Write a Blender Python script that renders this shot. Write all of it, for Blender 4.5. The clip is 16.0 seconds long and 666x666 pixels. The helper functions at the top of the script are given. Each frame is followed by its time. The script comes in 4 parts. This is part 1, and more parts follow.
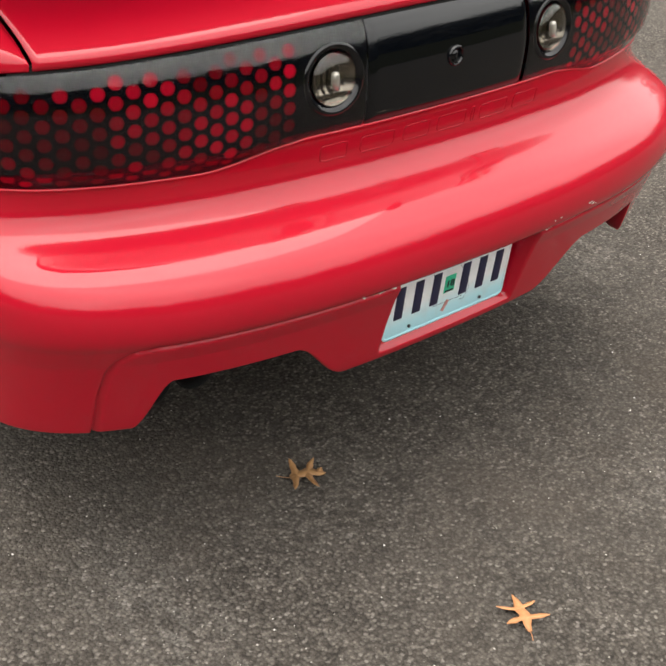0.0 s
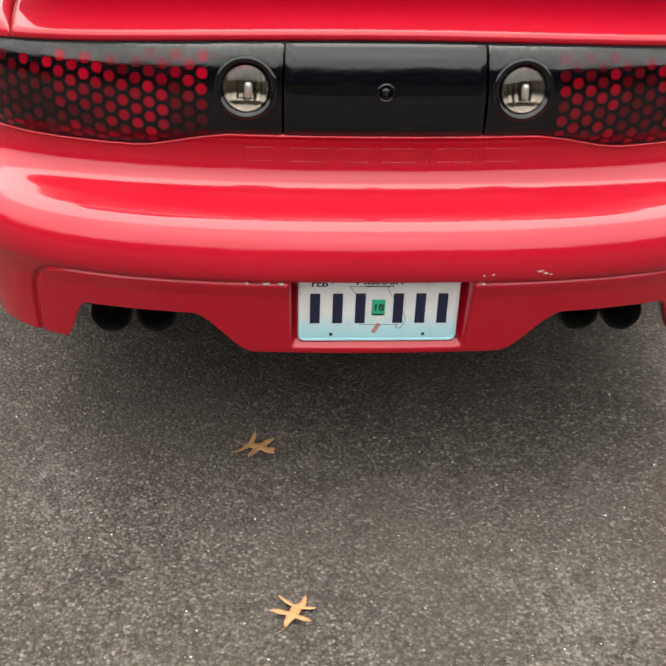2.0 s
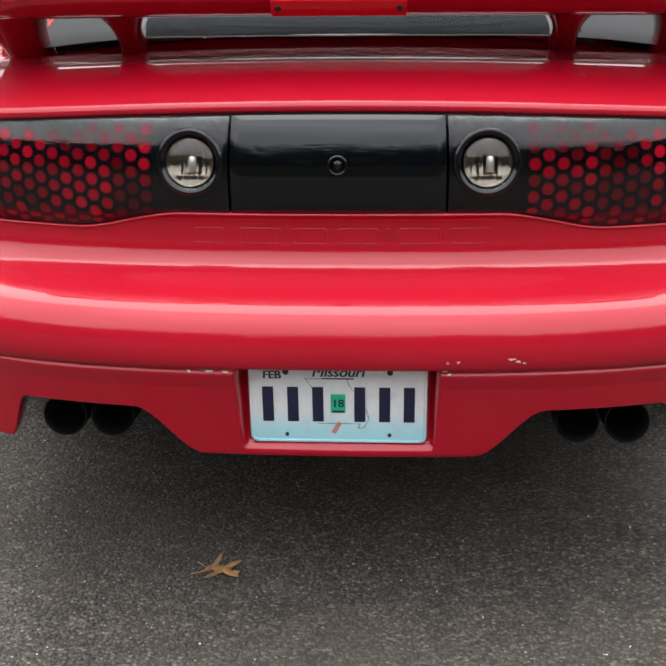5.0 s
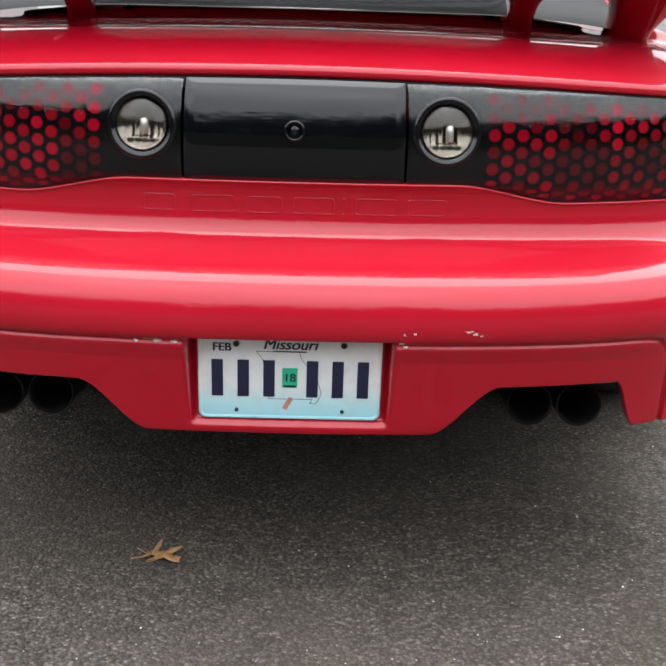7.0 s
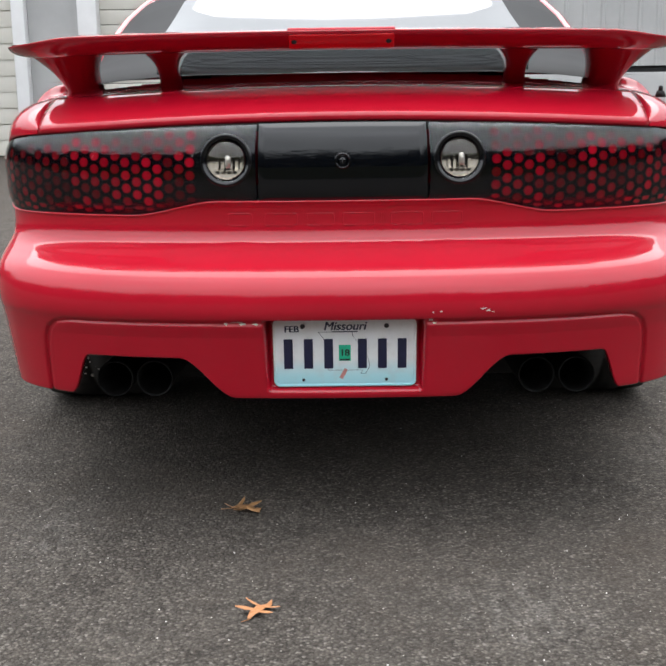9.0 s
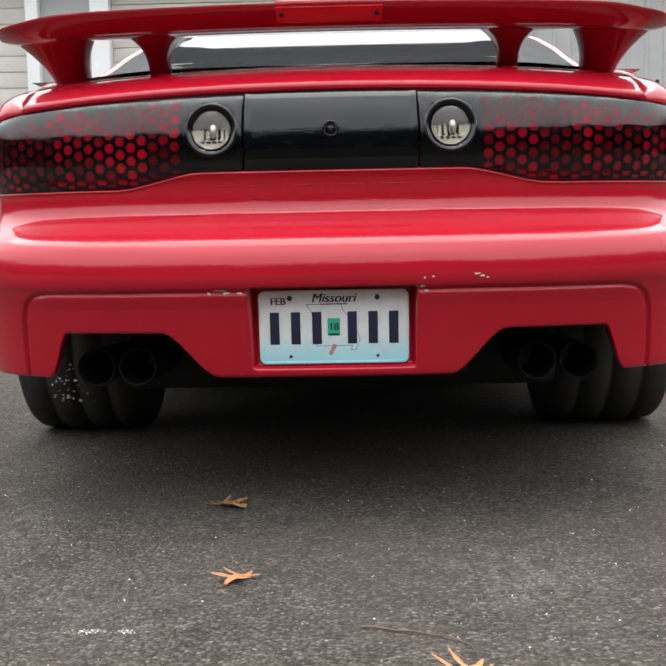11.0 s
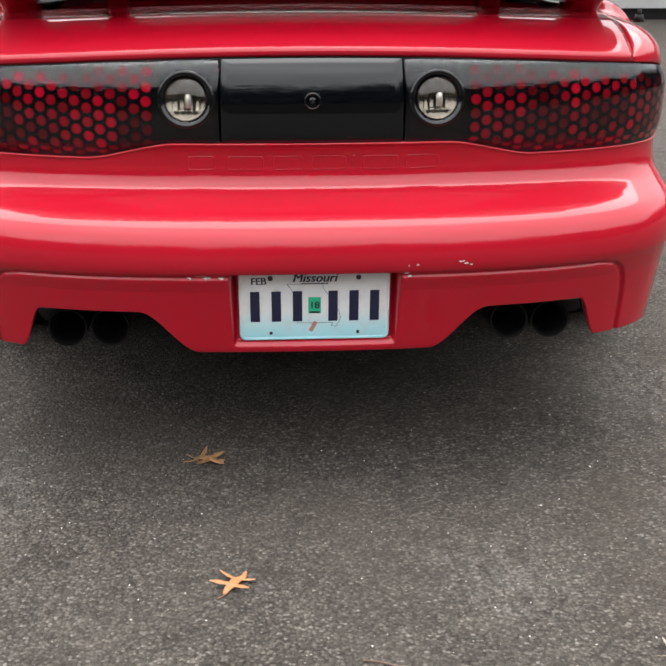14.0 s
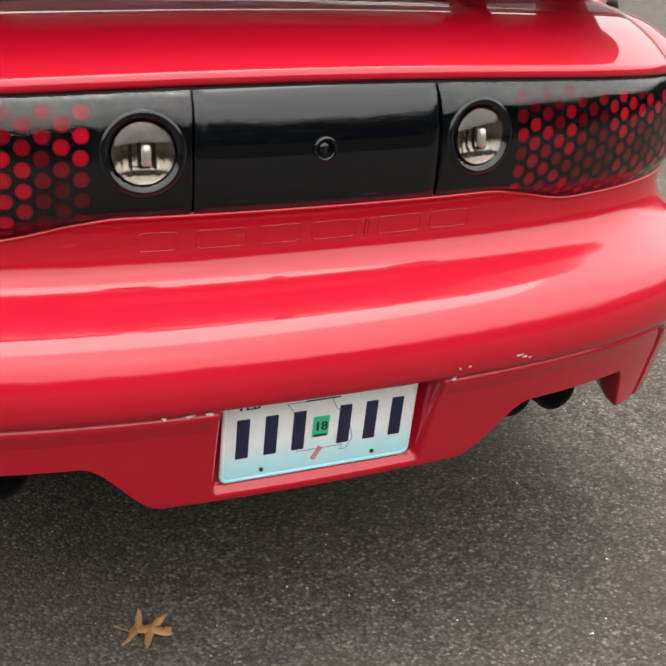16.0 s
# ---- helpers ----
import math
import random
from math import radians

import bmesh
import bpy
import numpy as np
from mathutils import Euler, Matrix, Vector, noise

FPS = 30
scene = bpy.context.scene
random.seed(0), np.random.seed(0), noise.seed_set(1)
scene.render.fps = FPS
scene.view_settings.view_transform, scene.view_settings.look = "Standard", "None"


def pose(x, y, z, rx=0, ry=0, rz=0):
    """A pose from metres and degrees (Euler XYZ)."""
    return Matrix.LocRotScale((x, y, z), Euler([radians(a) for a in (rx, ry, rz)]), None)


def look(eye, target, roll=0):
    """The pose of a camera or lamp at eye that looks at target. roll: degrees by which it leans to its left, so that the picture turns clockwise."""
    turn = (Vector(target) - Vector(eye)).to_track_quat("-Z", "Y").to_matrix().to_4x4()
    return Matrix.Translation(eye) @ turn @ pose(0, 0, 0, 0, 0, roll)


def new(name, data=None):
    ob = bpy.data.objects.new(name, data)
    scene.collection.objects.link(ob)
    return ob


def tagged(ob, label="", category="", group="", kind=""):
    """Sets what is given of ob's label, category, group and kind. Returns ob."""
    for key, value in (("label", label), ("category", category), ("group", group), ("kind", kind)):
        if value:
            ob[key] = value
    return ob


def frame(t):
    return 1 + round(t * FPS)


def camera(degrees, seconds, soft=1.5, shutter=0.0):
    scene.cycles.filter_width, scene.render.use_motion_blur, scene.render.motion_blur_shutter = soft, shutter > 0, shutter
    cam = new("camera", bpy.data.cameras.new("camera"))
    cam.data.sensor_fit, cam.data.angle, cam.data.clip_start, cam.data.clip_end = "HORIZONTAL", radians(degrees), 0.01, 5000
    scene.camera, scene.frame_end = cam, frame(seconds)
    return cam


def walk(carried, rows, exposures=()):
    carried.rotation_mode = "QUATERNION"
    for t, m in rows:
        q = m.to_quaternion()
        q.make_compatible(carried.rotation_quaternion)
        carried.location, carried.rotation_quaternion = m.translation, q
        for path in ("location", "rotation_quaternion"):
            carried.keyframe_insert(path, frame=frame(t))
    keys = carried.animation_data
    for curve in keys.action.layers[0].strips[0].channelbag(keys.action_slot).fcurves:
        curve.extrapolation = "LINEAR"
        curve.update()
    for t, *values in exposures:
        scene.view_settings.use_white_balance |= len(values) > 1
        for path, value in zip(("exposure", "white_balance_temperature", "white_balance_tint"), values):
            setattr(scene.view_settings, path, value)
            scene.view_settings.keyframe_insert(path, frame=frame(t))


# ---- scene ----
cam = camera(33.4, 16.0, soft=2.0)
PATH = [
    (0, (-1.282, -1.176, 1.373), (-0.176, 0.099, 0.301), 3.1),
    (0.5, (-1.096, -1.461, 1.376), (-0.266, 0.031, 0.336), 1.0),
    (1, (-0.795, -1.614, 1.354), (-0.165, -0.007, 0.344), 1.1),
    (1.5, (-0.517, -1.697, 1.367), (-0.089, -0.014, 0.375), 1.6),
    (2, (-0.201, -1.858, 1.387), (-0.092, -0.119, 0.405), 1.5),
    (2.5, (0.049, -1.91, 1.375), (0.022, -0.154, 0.419), 1.1),
    (3, (0.281, -1.918, 1.381), (0.103, -0.155, 0.454), 1.3),
    (3.5, (0.392, -1.961, 1.363), (0.129, -0.178, 0.496), -0.2),
    (4, (0.27, -1.919, 1.326), (0.004, -0.087, 0.57), -3.8),
    (4.2, (0.207, -1.887, 1.29), (-0.024, -0.037, 0.566), -3.3),
    (6.3, (0.04, -1.674, 0.992), (0.036, 0.227, 0.373), 1.6),
    (6.5, (0.032, -1.687, 0.999), (0.038, 0.216, 0.385), 1.9),
    (7, (0.036, -1.751, 1.024), (0.073, 0.157, 0.426), 1.7),
    (7.5, (0.063, -1.904, 1.02), (0.103, 0.015, 0.458), 1.5),
    (8, (0.075, -2.082, 0.992), (0.102, -0.168, 0.411), 1.9),
    (8.5, (-0.001, -2.262, 1.007), (0.005, -0.345, 0.438), 1.0),
    (9, (0.006, -2.303, 0.976), (-0.02, -0.355, 0.522), -0.8),
    (9.2, (0.016, -2.292, 0.919), (-0.01, -0.331, 0.53), -1.4),
    (11.3, (0.058, -2.257, 0.603), (0.0, -0.267, 0.412), -1.0),
    (11.5, (0.055, -2.26, 0.608), (-0.001, -0.27, 0.423), -0.8),
    (12, (0.065, -2.26, 0.608), (0.028, -0.268, 0.432), -0.3),
    (12.5, (0.074, -2.265, 0.605), (0.064, -0.273, 0.43), -0.6),
    (13, (0.066, -2.267, 0.606), (0.052, -0.275, 0.425), -0.3),
    (13.5, (0.04, -2.253, 0.724), (0.044, -0.287, 0.357), 0.2),
    (14, (-0.092, -2.138, 1.122), (0.022, -0.264, 0.431), 0.1),
    (14.5, (-0.269, -1.97, 1.236), (-0.035, -0.145, 0.452), 1.5),
    (15, (-0.353, -1.697, 1.215), (-0.006, 0.108, 0.427), 2.2),
    (15.5, (-0.462, -1.497, 1.189), (0.051, 0.258, 0.378), 2.2),
    (16, (-0.586, -1.298, 1.197), (0.176, 0.353, 0.364), 3.9),
]
walk(cam, [(t, look(eye, target, roll)) for t, eye, target, roll in PATH], exposures=[
    (0, 0.0, 6900, 10), (0.5, 0.15, 6900, 10), (1, 0.1, 6850, 10), (2, 0.18, 6850, 10), (3, 0.13, 6800, 10), (3.5, 0.0, 6650, 10), (4, -0.15, 6350, 10), (4.2, -0.15, 6350, 10), (6.3, 0.15, 6300, 10), (7, 0.15, 6300, 10),
    (8.5, 0.17, 6400, 10), (9, -0.17, 6250, 10), (9.2, -0.17, 6250, 10), (11.3, -0.08, 6400, 10), (12.5, -0.08, 6400, 10), (13.2, -0.08, 6400, 10), (14.5, 0.1, 6500, 10), (15, 0.1, 6450, 10), (15.5, 0.22, 6600, 10), (16, 0.27, 6800, 10)])

# ---- world and light: a bright overcast day ----
world = bpy.data.worlds.new("overcast_sky")
scene.world = world
world.use_nodes = True
wt = world.node_tree
wt.nodes.clear()


def wnode(kind, **values):
    n = wt.nodes.new(kind)
    for k, v in values.items():
        n.inputs[k].default_value = v
    return n


sky = wt.nodes.new("ShaderNodeTexSky")
sky.sky_type = "NISHITA"
sky.sun_disc = False
sky.sun_elevation = radians(78)
sky.sun_rotation = radians(0)
sky.dust_density = 4.0
grey = wnode("ShaderNodeHueSaturation", Saturation=0.12)
grey.inputs["Value"].default_value = 0.8
wt.links.new(sky.outputs[0], grey.inputs["Color"])
coord = wt.nodes.new("ShaderNodeTexCoord")
split = wt.nodes.new("ShaderNodeSeparateXYZ")
wt.links.new(coord.outputs["Generated"], split.inputs[0])
lift = wt.nodes.new("ShaderNodeMapRange")
lift.inputs["From Min"].default_value = 0.0
lift.inputs["From Max"].default_value = 1.0
lift.inputs["To Min"].default_value = 24.0
lift.inputs["To Max"].default_value = 55.0
wt.links.new(split.outputs["Z"], lift.inputs["Value"])
clouds = wt.nodes.new("ShaderNodeTexNoise")
clouds.inputs["Scale"].default_value = 2.2
clouds.inputs["Detail"].default_value = 5.0
wt.links.new(coord.outputs["Generated"], clouds.inputs["Vector"])
cloud_range = wt.nodes.new("ShaderNodeMapRange")
cloud_range.inputs["From Min"].default_value = 0.3
cloud_range.inputs["From Max"].default_value = 0.7
cloud_range.inputs["To Min"].default_value = 0.8
cloud_range.inputs["To Max"].default_value = 1.15
wt.links.new(clouds.outputs["Fac"], cloud_range.inputs["Value"])
shade = wt.nodes.new("ShaderNodeMath")
shade.operation = "MULTIPLY"
wt.links.new(lift.outputs[0], shade.inputs[0])
wt.links.new(cloud_range.outputs[0], shade.inputs[1])
cover = wt.nodes.new("ShaderNodeMix")
cover.data_type = "RGBA"
cover.blend_type = "MULTIPLY"
cover.inputs[0].default_value = 1.0
cover.inputs[6].default_value = (0.97, 0.985, 1.0, 1)
wt.links.new(shade.outputs[0], cover.inputs[7])
add = wt.nodes.new("ShaderNodeMix")
add.data_type = "RGBA"
add.inputs[0].default_value = 0.8
wt.links.new(grey.outputs[0], add.inputs[6])
wt.links.new(cover.outputs[2], add.inputs[7])
back = wnode("ShaderNodeBackground", Strength=0.083)
wt.links.new(add.outputs[2], back.inputs["Color"])
wout = wt.nodes.new("ShaderNodeOutputWorld")
wt.links.new(back.outputs[0], wout.inputs[0])

sun_data = bpy.data.lights.new("sun", "SUN")
sun_data.energy = 3.4
sun_data.angle = radians(75)
sun_data.color = (1.0, 0.97, 0.92)
sun = new("sun", sun_data)
sun.matrix_world = look((0, 6.5, 15), (0, 0, 0))


# ---- materials ----
class Mat:
    """A small builder round one node material."""

    def __init__(self, name, base=(0.5, 0.5, 0.5), rough=0.5, metal=0.0, coat=0.0, coat_rough=0.03, ior=1.5, spec=0.5):
        self.m = bpy.data.materials.new(name)
        self.m.use_nodes = True
        self.t = self.m.node_tree
        self.b = self.t.nodes["Principled BSDF"]
        i = self.b.inputs
        i["Base Color"].default_value = (*base, 1)
        i["Roughness"].default_value = rough
        i["Metallic"].default_value = metal
        i["Coat Weight"].default_value = coat
        i["Coat Roughness"].default_value = coat_rough
        i["IOR"].default_value = ior
        i["Specular IOR Level"].default_value = spec

    def node(self, kind, **values):
        n = self.t.nodes.new(kind)
        for k, v in values.items():
            n.inputs[k].default_value = v
        return n

    def link(self, a, b):
        self.t.links.new(a, b)

    def where(self, scale=(1, 1, 1)):
        c = self.node("ShaderNodeTexCoord")
        mp = self.node("ShaderNodeMapping")
        mp.inputs["Scale"].default_value = scale
        self.link(c.outputs["Object"], mp.inputs["Vector"])
        return mp.outputs[0]

    def noise(self, scale, detail=4.0, rough=0.55, vec=None):
        n = self.node("ShaderNodeTexNoise", Scale=scale, Detail=detail, Roughness=rough)
        self.link(vec or self.where(), n.inputs["Vector"])
        return n.outputs["Fac"]

    def ramp(self, fac, stops):
        r = self.node("ShaderNodeValToRGB")
        e = r.color_ramp.elements
        while len(e) < len(stops):
            e.new(0.5)
        for el, (p, c) in zip(e, stops):
            el.position, el.color = p, (*c, 1)
        self.link(fac, r.inputs[0])
        return r.outputs[0]

    def remap(self, fac, a, b, lo, hi):
        n = self.node("ShaderNodeMapRange")
        for k, v in (("From Min", a), ("From Max", b), ("To Min", lo), ("To Max", hi)):
            n.inputs[k].default_value = v
        self.link(fac, n.inputs["Value"])
        return n.outputs[0]

    def mix(self, fac, a, b, blend="MIX"):
        n = self.node("ShaderNodeMix")
        n.data_type, n.blend_type = "RGBA", blend
        for slot, v in ((0, fac), (6, a), (7, b)):
            if isinstance(v, (int, float)):
                n.inputs[slot].default_value = v
            elif isinstance(v, tuple):
                n.inputs[slot].default_value = (*v, 1)
            else:
                self.link(v, n.inputs[slot])
        return n.outputs[2]

    def colour(self, sock):
        self.link(sock, self.b.inputs["Base Color"])
        return self

    def roughness(self, sock):
        self.link(sock, self.b.inputs["Roughness"])
        return self

    def bump(self, sock, strength=0.3, distance=0.001):
        n = self.node("ShaderNodeBump", Strength=strength, Distance=distance)
        self.link(sock, n.inputs["Height"])
        self.link(n.outputs[0], self.b.inputs["Normal"])
        return self


def paint_material():
    """Solid bright red under clear lacquer, with a little road film."""
    p = Mat("red_paint", (0.50, 0.003, 0.016), 0.55, 0.0, 1.0, 0.04, spec=0.1)
    p.b.inputs["Coat IOR"].default_value = 1.5
    col = p.ramp(p.noise(3.0), [(0.3, (0.380, 0.0016, 0.0142)), (0.7, (0.420, 0.0022, 0.0165))])
    film = p.noise(11.0, 7.0, 0.65)
    p.colour(p.mix(p.remap(film, 0.52, 0.80, 0.0, 0.05), col, (0.34, 0.030, 0.034)))
    dust = p.noise(25.0, 6.0)
    p.link(p.remap(dust, 0.40, 0.75, 0.022, 0.055), p.b.inputs["Coat Roughness"])
    p.bump(p.noise(7.0, 2.0), 0.05, 0.004)
    return p.m


def asphalt_material():
    """Rolled asphalt: single stones in dark binder, worn and scuffed in places."""
    p = Mat("asphalt", (0.06, 0.055, 0.048), 0.9, spec=0.12)
    v = p.where()

    def times(a, b):
        m = p.node("ShaderNodeMath")
        m.operation = "MULTIPLY"
        for k, q in enumerate((a, b)):
            if isinstance(q, float):
                m.inputs[k].default_value = q
            else:
                p.link(q, m.inputs[k])
        return m.outputs[0]

    fine = p.noise(110.0, 4.0, 0.62, v)
    coarse = p.noise(38.0, 3.0, 0.6, v)
    mid = p.noise(12.0, 5.0, 0.6, v)
    bent = p.node("ShaderNodeVectorMath")
    bent.operation = "MULTIPLY_ADD"
    jit = p.node("ShaderNodeTexNoise", Scale=140.0, Detail=2.0)
    p.link(v, jit.inputs["Vector"])
    p.link(jit.outputs["Color"], bent.inputs[0])
    bent.inputs[1].default_value = (0.004, 0.004, 0.004)
    p.link(v, bent.inputs[2])
    cell = p.node("ShaderNodeTexVoronoi", Scale=165.0)
    p.link(bent.outputs[0], cell.inputs["Vector"])
    pick = p.node("ShaderNodeSeparateColor")
    p.link(cell.outputs["Color"], pick.inputs[0])
    stones = p.ramp(pick.outputs[0], [(0.0, (0.035, 0.0303, 0.0257)), (0.40, (0.055, 0.0480, 0.0410)), (0.72, (0.074, 0.0650, 0.0560)), (0.93, (0.100, 0.0890, 0.0780)), (1.0, (0.150, 0.136, 0.121))])
    grain = times(p.remap(fine, 0.32, 0.68, 0.72, 1.30), p.remap(cell.outputs["Distance"], 0.30, 0.75, 1.06, 0.62))
    tone = times(p.remap(coarse, 0.32, 0.68, 0.90, 1.30), p.remap(mid, 0.3, 0.7, 0.78, 1.18))
    col = p.mix(1.0, stones, times(grain, tone), "MULTIPLY")
    patch = p.noise(1.6, 5.0, 0.6, v)
    worn = p.mix(p.remap(patch, 0.42, 0.66, 0.0, 0.30), col, (0.085, 0.0755, 0.065))
    rust = p.noise(2.3, 4.0, 0.6, v)
    brown = p.mix(p.remap(rust, 0.52, 0.72, 0.0, 0.3), worn, (0.060, 0.047, 0.036))
    # pale scuffs where tyres and shoes have rubbed the stones
    streak = p.remap(p.noise(1.0, 6.0, 0.72, p.where((42.0, 11.0, 1.0))), 0.44, 0.66, 0.0, 1.0)
    rubbed = None
    for x, y, rx, ry in ((0.33, -0.42, 0.16, 0.20), (-0.64, -0.04, 0.11, 0.20), (0.92, 0.45, 0.20, 0.25), (-0.33, -0.64, 0.09, 0.012)):
        d = p.node("ShaderNodeVectorMath")
        d.operation = "LENGTH"
        at = p.node("ShaderNodeMapping")
        at.inputs["Location"].default_value = (-x / rx, -y / ry, 0)
        at.inputs["Scale"].default_value = (1 / rx, 1 / ry, 0)
        p.link(v, at.inputs["Vector"])
        p.link(at.outputs[0], d.inputs[0])
        near = p.remap(d.outputs["Value"], 0.25, 1.1, 1.0, 0.0)
        if rubbed is None:
            rubbed = near
        else:
            m = p.node("ShaderNodeMath")
            m.operation = "MAXIMUM"
            p.link(rubbed, m.inputs[0])
            p.link(near, m.inputs[1])
            rubbed = m.outputs[0]
    top = times(times(rubbed, streak), p.remap(fine, 0.40, 0.60, 0.05, 0.50))
    p.colour(p.mix(top, brown, (0.25, 0.235, 0.215)))
    p.roughness(p.remap(coarse, 0.3, 0.7, 0.75, 1.0))
    n1 = p.node("ShaderNodeBump", Strength=0.9, Distance=0.003)
    n1.invert = True
    p.link(cell.outputs["Distance"], n1.inputs["Height"])
    n2 = p.node("ShaderNodeBump", Strength=0.6, Distance=0.005)
    p.link(coarse, n2.inputs["Height"])
    p.link(n1.outputs[0], n2.inputs["Normal"])
    p.link(n2.outputs[0], p.b.inputs["Normal"])
    return p.m


def plain(name, base, rough=0.5, metal=0.0, coat=0.0, vary=0.15, scale=30.0, bump=0.0, spec=0.5):
    p = Mat(name, base, rough, metal, coat, spec=spec)
    n = p.noise(scale, 5.0)
    dark = tuple(c * (1 - vary) for c in base)
    light = tuple(min(1, c * (1 + vary)) for c in base)
    p.colour(p.ramp(n, [(0.3, dark), (0.7, light)]))
    if bump:
        p.bump(p.noise(scale * 6, 3.0), bump, 0.001)
    return p.m


RED = paint_material()
ASPHALT = asphalt_material()
LENS_BLACK = Mat("smoked_lens", (0.0010, 0.0013, 0.0021), 0.6, 0, 0.0, spec=0.0).m
PANEL_BLACK = Mat("black_panel", (0.0010, 0.0016, 0.0028), 0.4, 0, 1.0, 0.055, spec=0.0).m
RUBBER = plain("tyre_rubber", (0.034, 0.032, 0.030), 0.85, spec=0.25, bump=0.3, scale=40)
SHADOW_GAP = plain("flat_black", (0.008, 0.008, 0.008), 0.85)
UNDER = plain("underbody_steel", (0.010, 0.010, 0.011), 0.8, vary=0.4, scale=8)
PIPE = plain("sooty_pipe", (0.011, 0.011, 0.011), 0.7, 0.0, vary=0.4, spec=0.15)


def reflector_material():
    p = Mat("reflector_chrome", (0.165, 0.148, 0.122), 0.14, 1.0)
    p.bump(p.noise(260.0, 2.0), 0.25, 0.0006)
    return p.m


CHROME = reflector_material()
BULB = Mat("bulb_glass", (0.36, 0.34, 0.30), 0.10, 0.6, 1.0, 0.02).m
THIN = Mat("thin_clear_lens", (1.0, 1.0, 1.0), 0.0, 0, 1.0, 0.0, ior=1.01).m
THIN.node_tree.nodes["Principled BSDF"].inputs["Transmission Weight"].default_value = 1.0
TINT = Mat("tinted_glass", (0.02, 0.022, 0.024), 0.03, 0, 0.0, 0.0, spec=0.55).m
FRIT = Mat("black_glass_border", (0.018, 0.018, 0.019), 0.55, spec=0.06).m
PRIMER = plain("bare_primer", (0.62, 0.58, 0.53), 0.7, vary=0.25, scale=150)
ALLOY = plain("alloy_rim", (0.45, 0.45, 0.46), 0.35, 0.9)


def cell_material():
    p = Mat("red_cell", (0.5, 0.003, 0.01), 0.6, 0, 0.0, spec=0.0)
    info = p.node("ShaderNodeObjectInfo")
    # brighter and duller groups of cells: the reflector's uneven light put into the colour
    lit_zone = p.noise(9.0, 1.0, 0.5, info.outputs["Location"])
    both = p.node("ShaderNodeMath")
    both.operation = "MULTIPLY_ADD"
    both.inputs[1].default_value = 0.35
    p.link(info.outputs["Random"], both.inputs[0])
    p.link(p.remap(lit_zone, 0.35, 0.65, 0.0, 0.65), both.inputs[2])
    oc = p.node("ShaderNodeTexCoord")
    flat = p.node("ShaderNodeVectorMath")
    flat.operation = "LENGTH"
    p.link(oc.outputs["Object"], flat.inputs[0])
    # colour darkened towards each rim, painted shading for a domed lens look
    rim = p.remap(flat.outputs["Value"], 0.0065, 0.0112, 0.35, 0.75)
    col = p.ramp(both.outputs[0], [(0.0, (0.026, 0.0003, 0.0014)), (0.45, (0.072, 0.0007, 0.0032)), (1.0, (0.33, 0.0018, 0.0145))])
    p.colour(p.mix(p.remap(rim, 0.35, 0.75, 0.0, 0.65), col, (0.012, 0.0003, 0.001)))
    return p.m


CELL = cell_material()
BEZEL = Mat("black_bezel", (0.003, 0.003, 0.004), 0.32, 0, 1.0, 0.05, spec=0.0).m
RED_LENS = Mat("red_lens", (0.62, 0.003, 0.010), 0.35, 0, 0.6, 0.05, spec=0.1).m

# ---- helpers of the scene ----


def part(name, mesh, material, parent=None, label="", smooth=True):
    """Links a mesh or a bmesh as one object under a thing."""
    if isinstance(mesh, bmesh.types.BMesh):
        data = bpy.data.meshes.new(name)
        mesh.to_mesh(data)
        mesh.free()
    else:
        data = mesh
    if material and not data.materials:
        data.materials.append(material)
    if smooth:
        data.polygons.foreach_set("use_smooth", [True] * len(data.polygons))
    ob = new(name, data)
    if parent:
        ob.parent = parent
    if label:
        tagged(ob, label)
    return ob


def thing(name, label, category, at=(0, 0, 0), group="", kind=""):
    ob = new(name)
    ob.location = at
    return tagged(ob, label, category, group, kind)


def mesh_of(name, verts, faces):
    me = bpy.data.meshes.new(name)
    me.from_pydata([tuple(map(float, v)) for v in verts], [], faces)
    me.update()
    return me


def grid(name, rows, keep=None, flip=False, close=False):
    """A mesh from rows of points; keep(i, j) says which cells are made."""
    rows = np.asarray(rows, float)
    n, m = rows.shape[:2]
    faces = []
    for i in range(n - 1):
        for j in range(m if close else m - 1):
            if keep is None or keep(i, j):
                k = (j + 1) % m
                f = (i * m + j, i * m + k, (i + 1) * m + k, (i + 1) * m + j)
                faces.append(f[::-1] if flip else f)
    me = mesh_of(name, rows.reshape(-1, 3), faces)
    bm = bmesh.new()
    bm.from_mesh(me)
    bmesh.ops.delete(bm, geom=[v for v in bm.verts if not v.link_faces], context="VERTS")
    bm.to_mesh(me)
    bm.free()
    return me


def lathe(name, profile, steps=48, axis="Y"):
    """Turns (radius, along) pairs round an axis through the origin."""
    rows = []
    for r, d in profile:
        ring = []
        for k in range(steps):
            a = 2 * math.pi * k / steps
            c, s = r * math.cos(a), r * math.sin(a)
            ring.append({"X": (d, c, s), "Y": (c, d, s), "Z": (c, s, d)}[axis])
        rows.append(ring)
    return grid(name, rows, close=True)


def box(bm, centre, size, bevel=0.0, turn=None):
    made = bmesh.ops.create_cube(bm, size=1.0)
    vs = made["verts"]
    for v in vs:
        v.co = Vector((v.co.x * size[0], v.co.y * size[1], v.co.z * size[2]))
        if turn:
            v.co = turn @ v.co
        v.co += Vector(centre)
    if bevel:
        es = list({e for v in vs for e in v.link_edges})
        bmesh.ops.bevel(bm, geom=es, offset=bevel, segments=2, profile=0.6, affect="EDGES")
    return bm


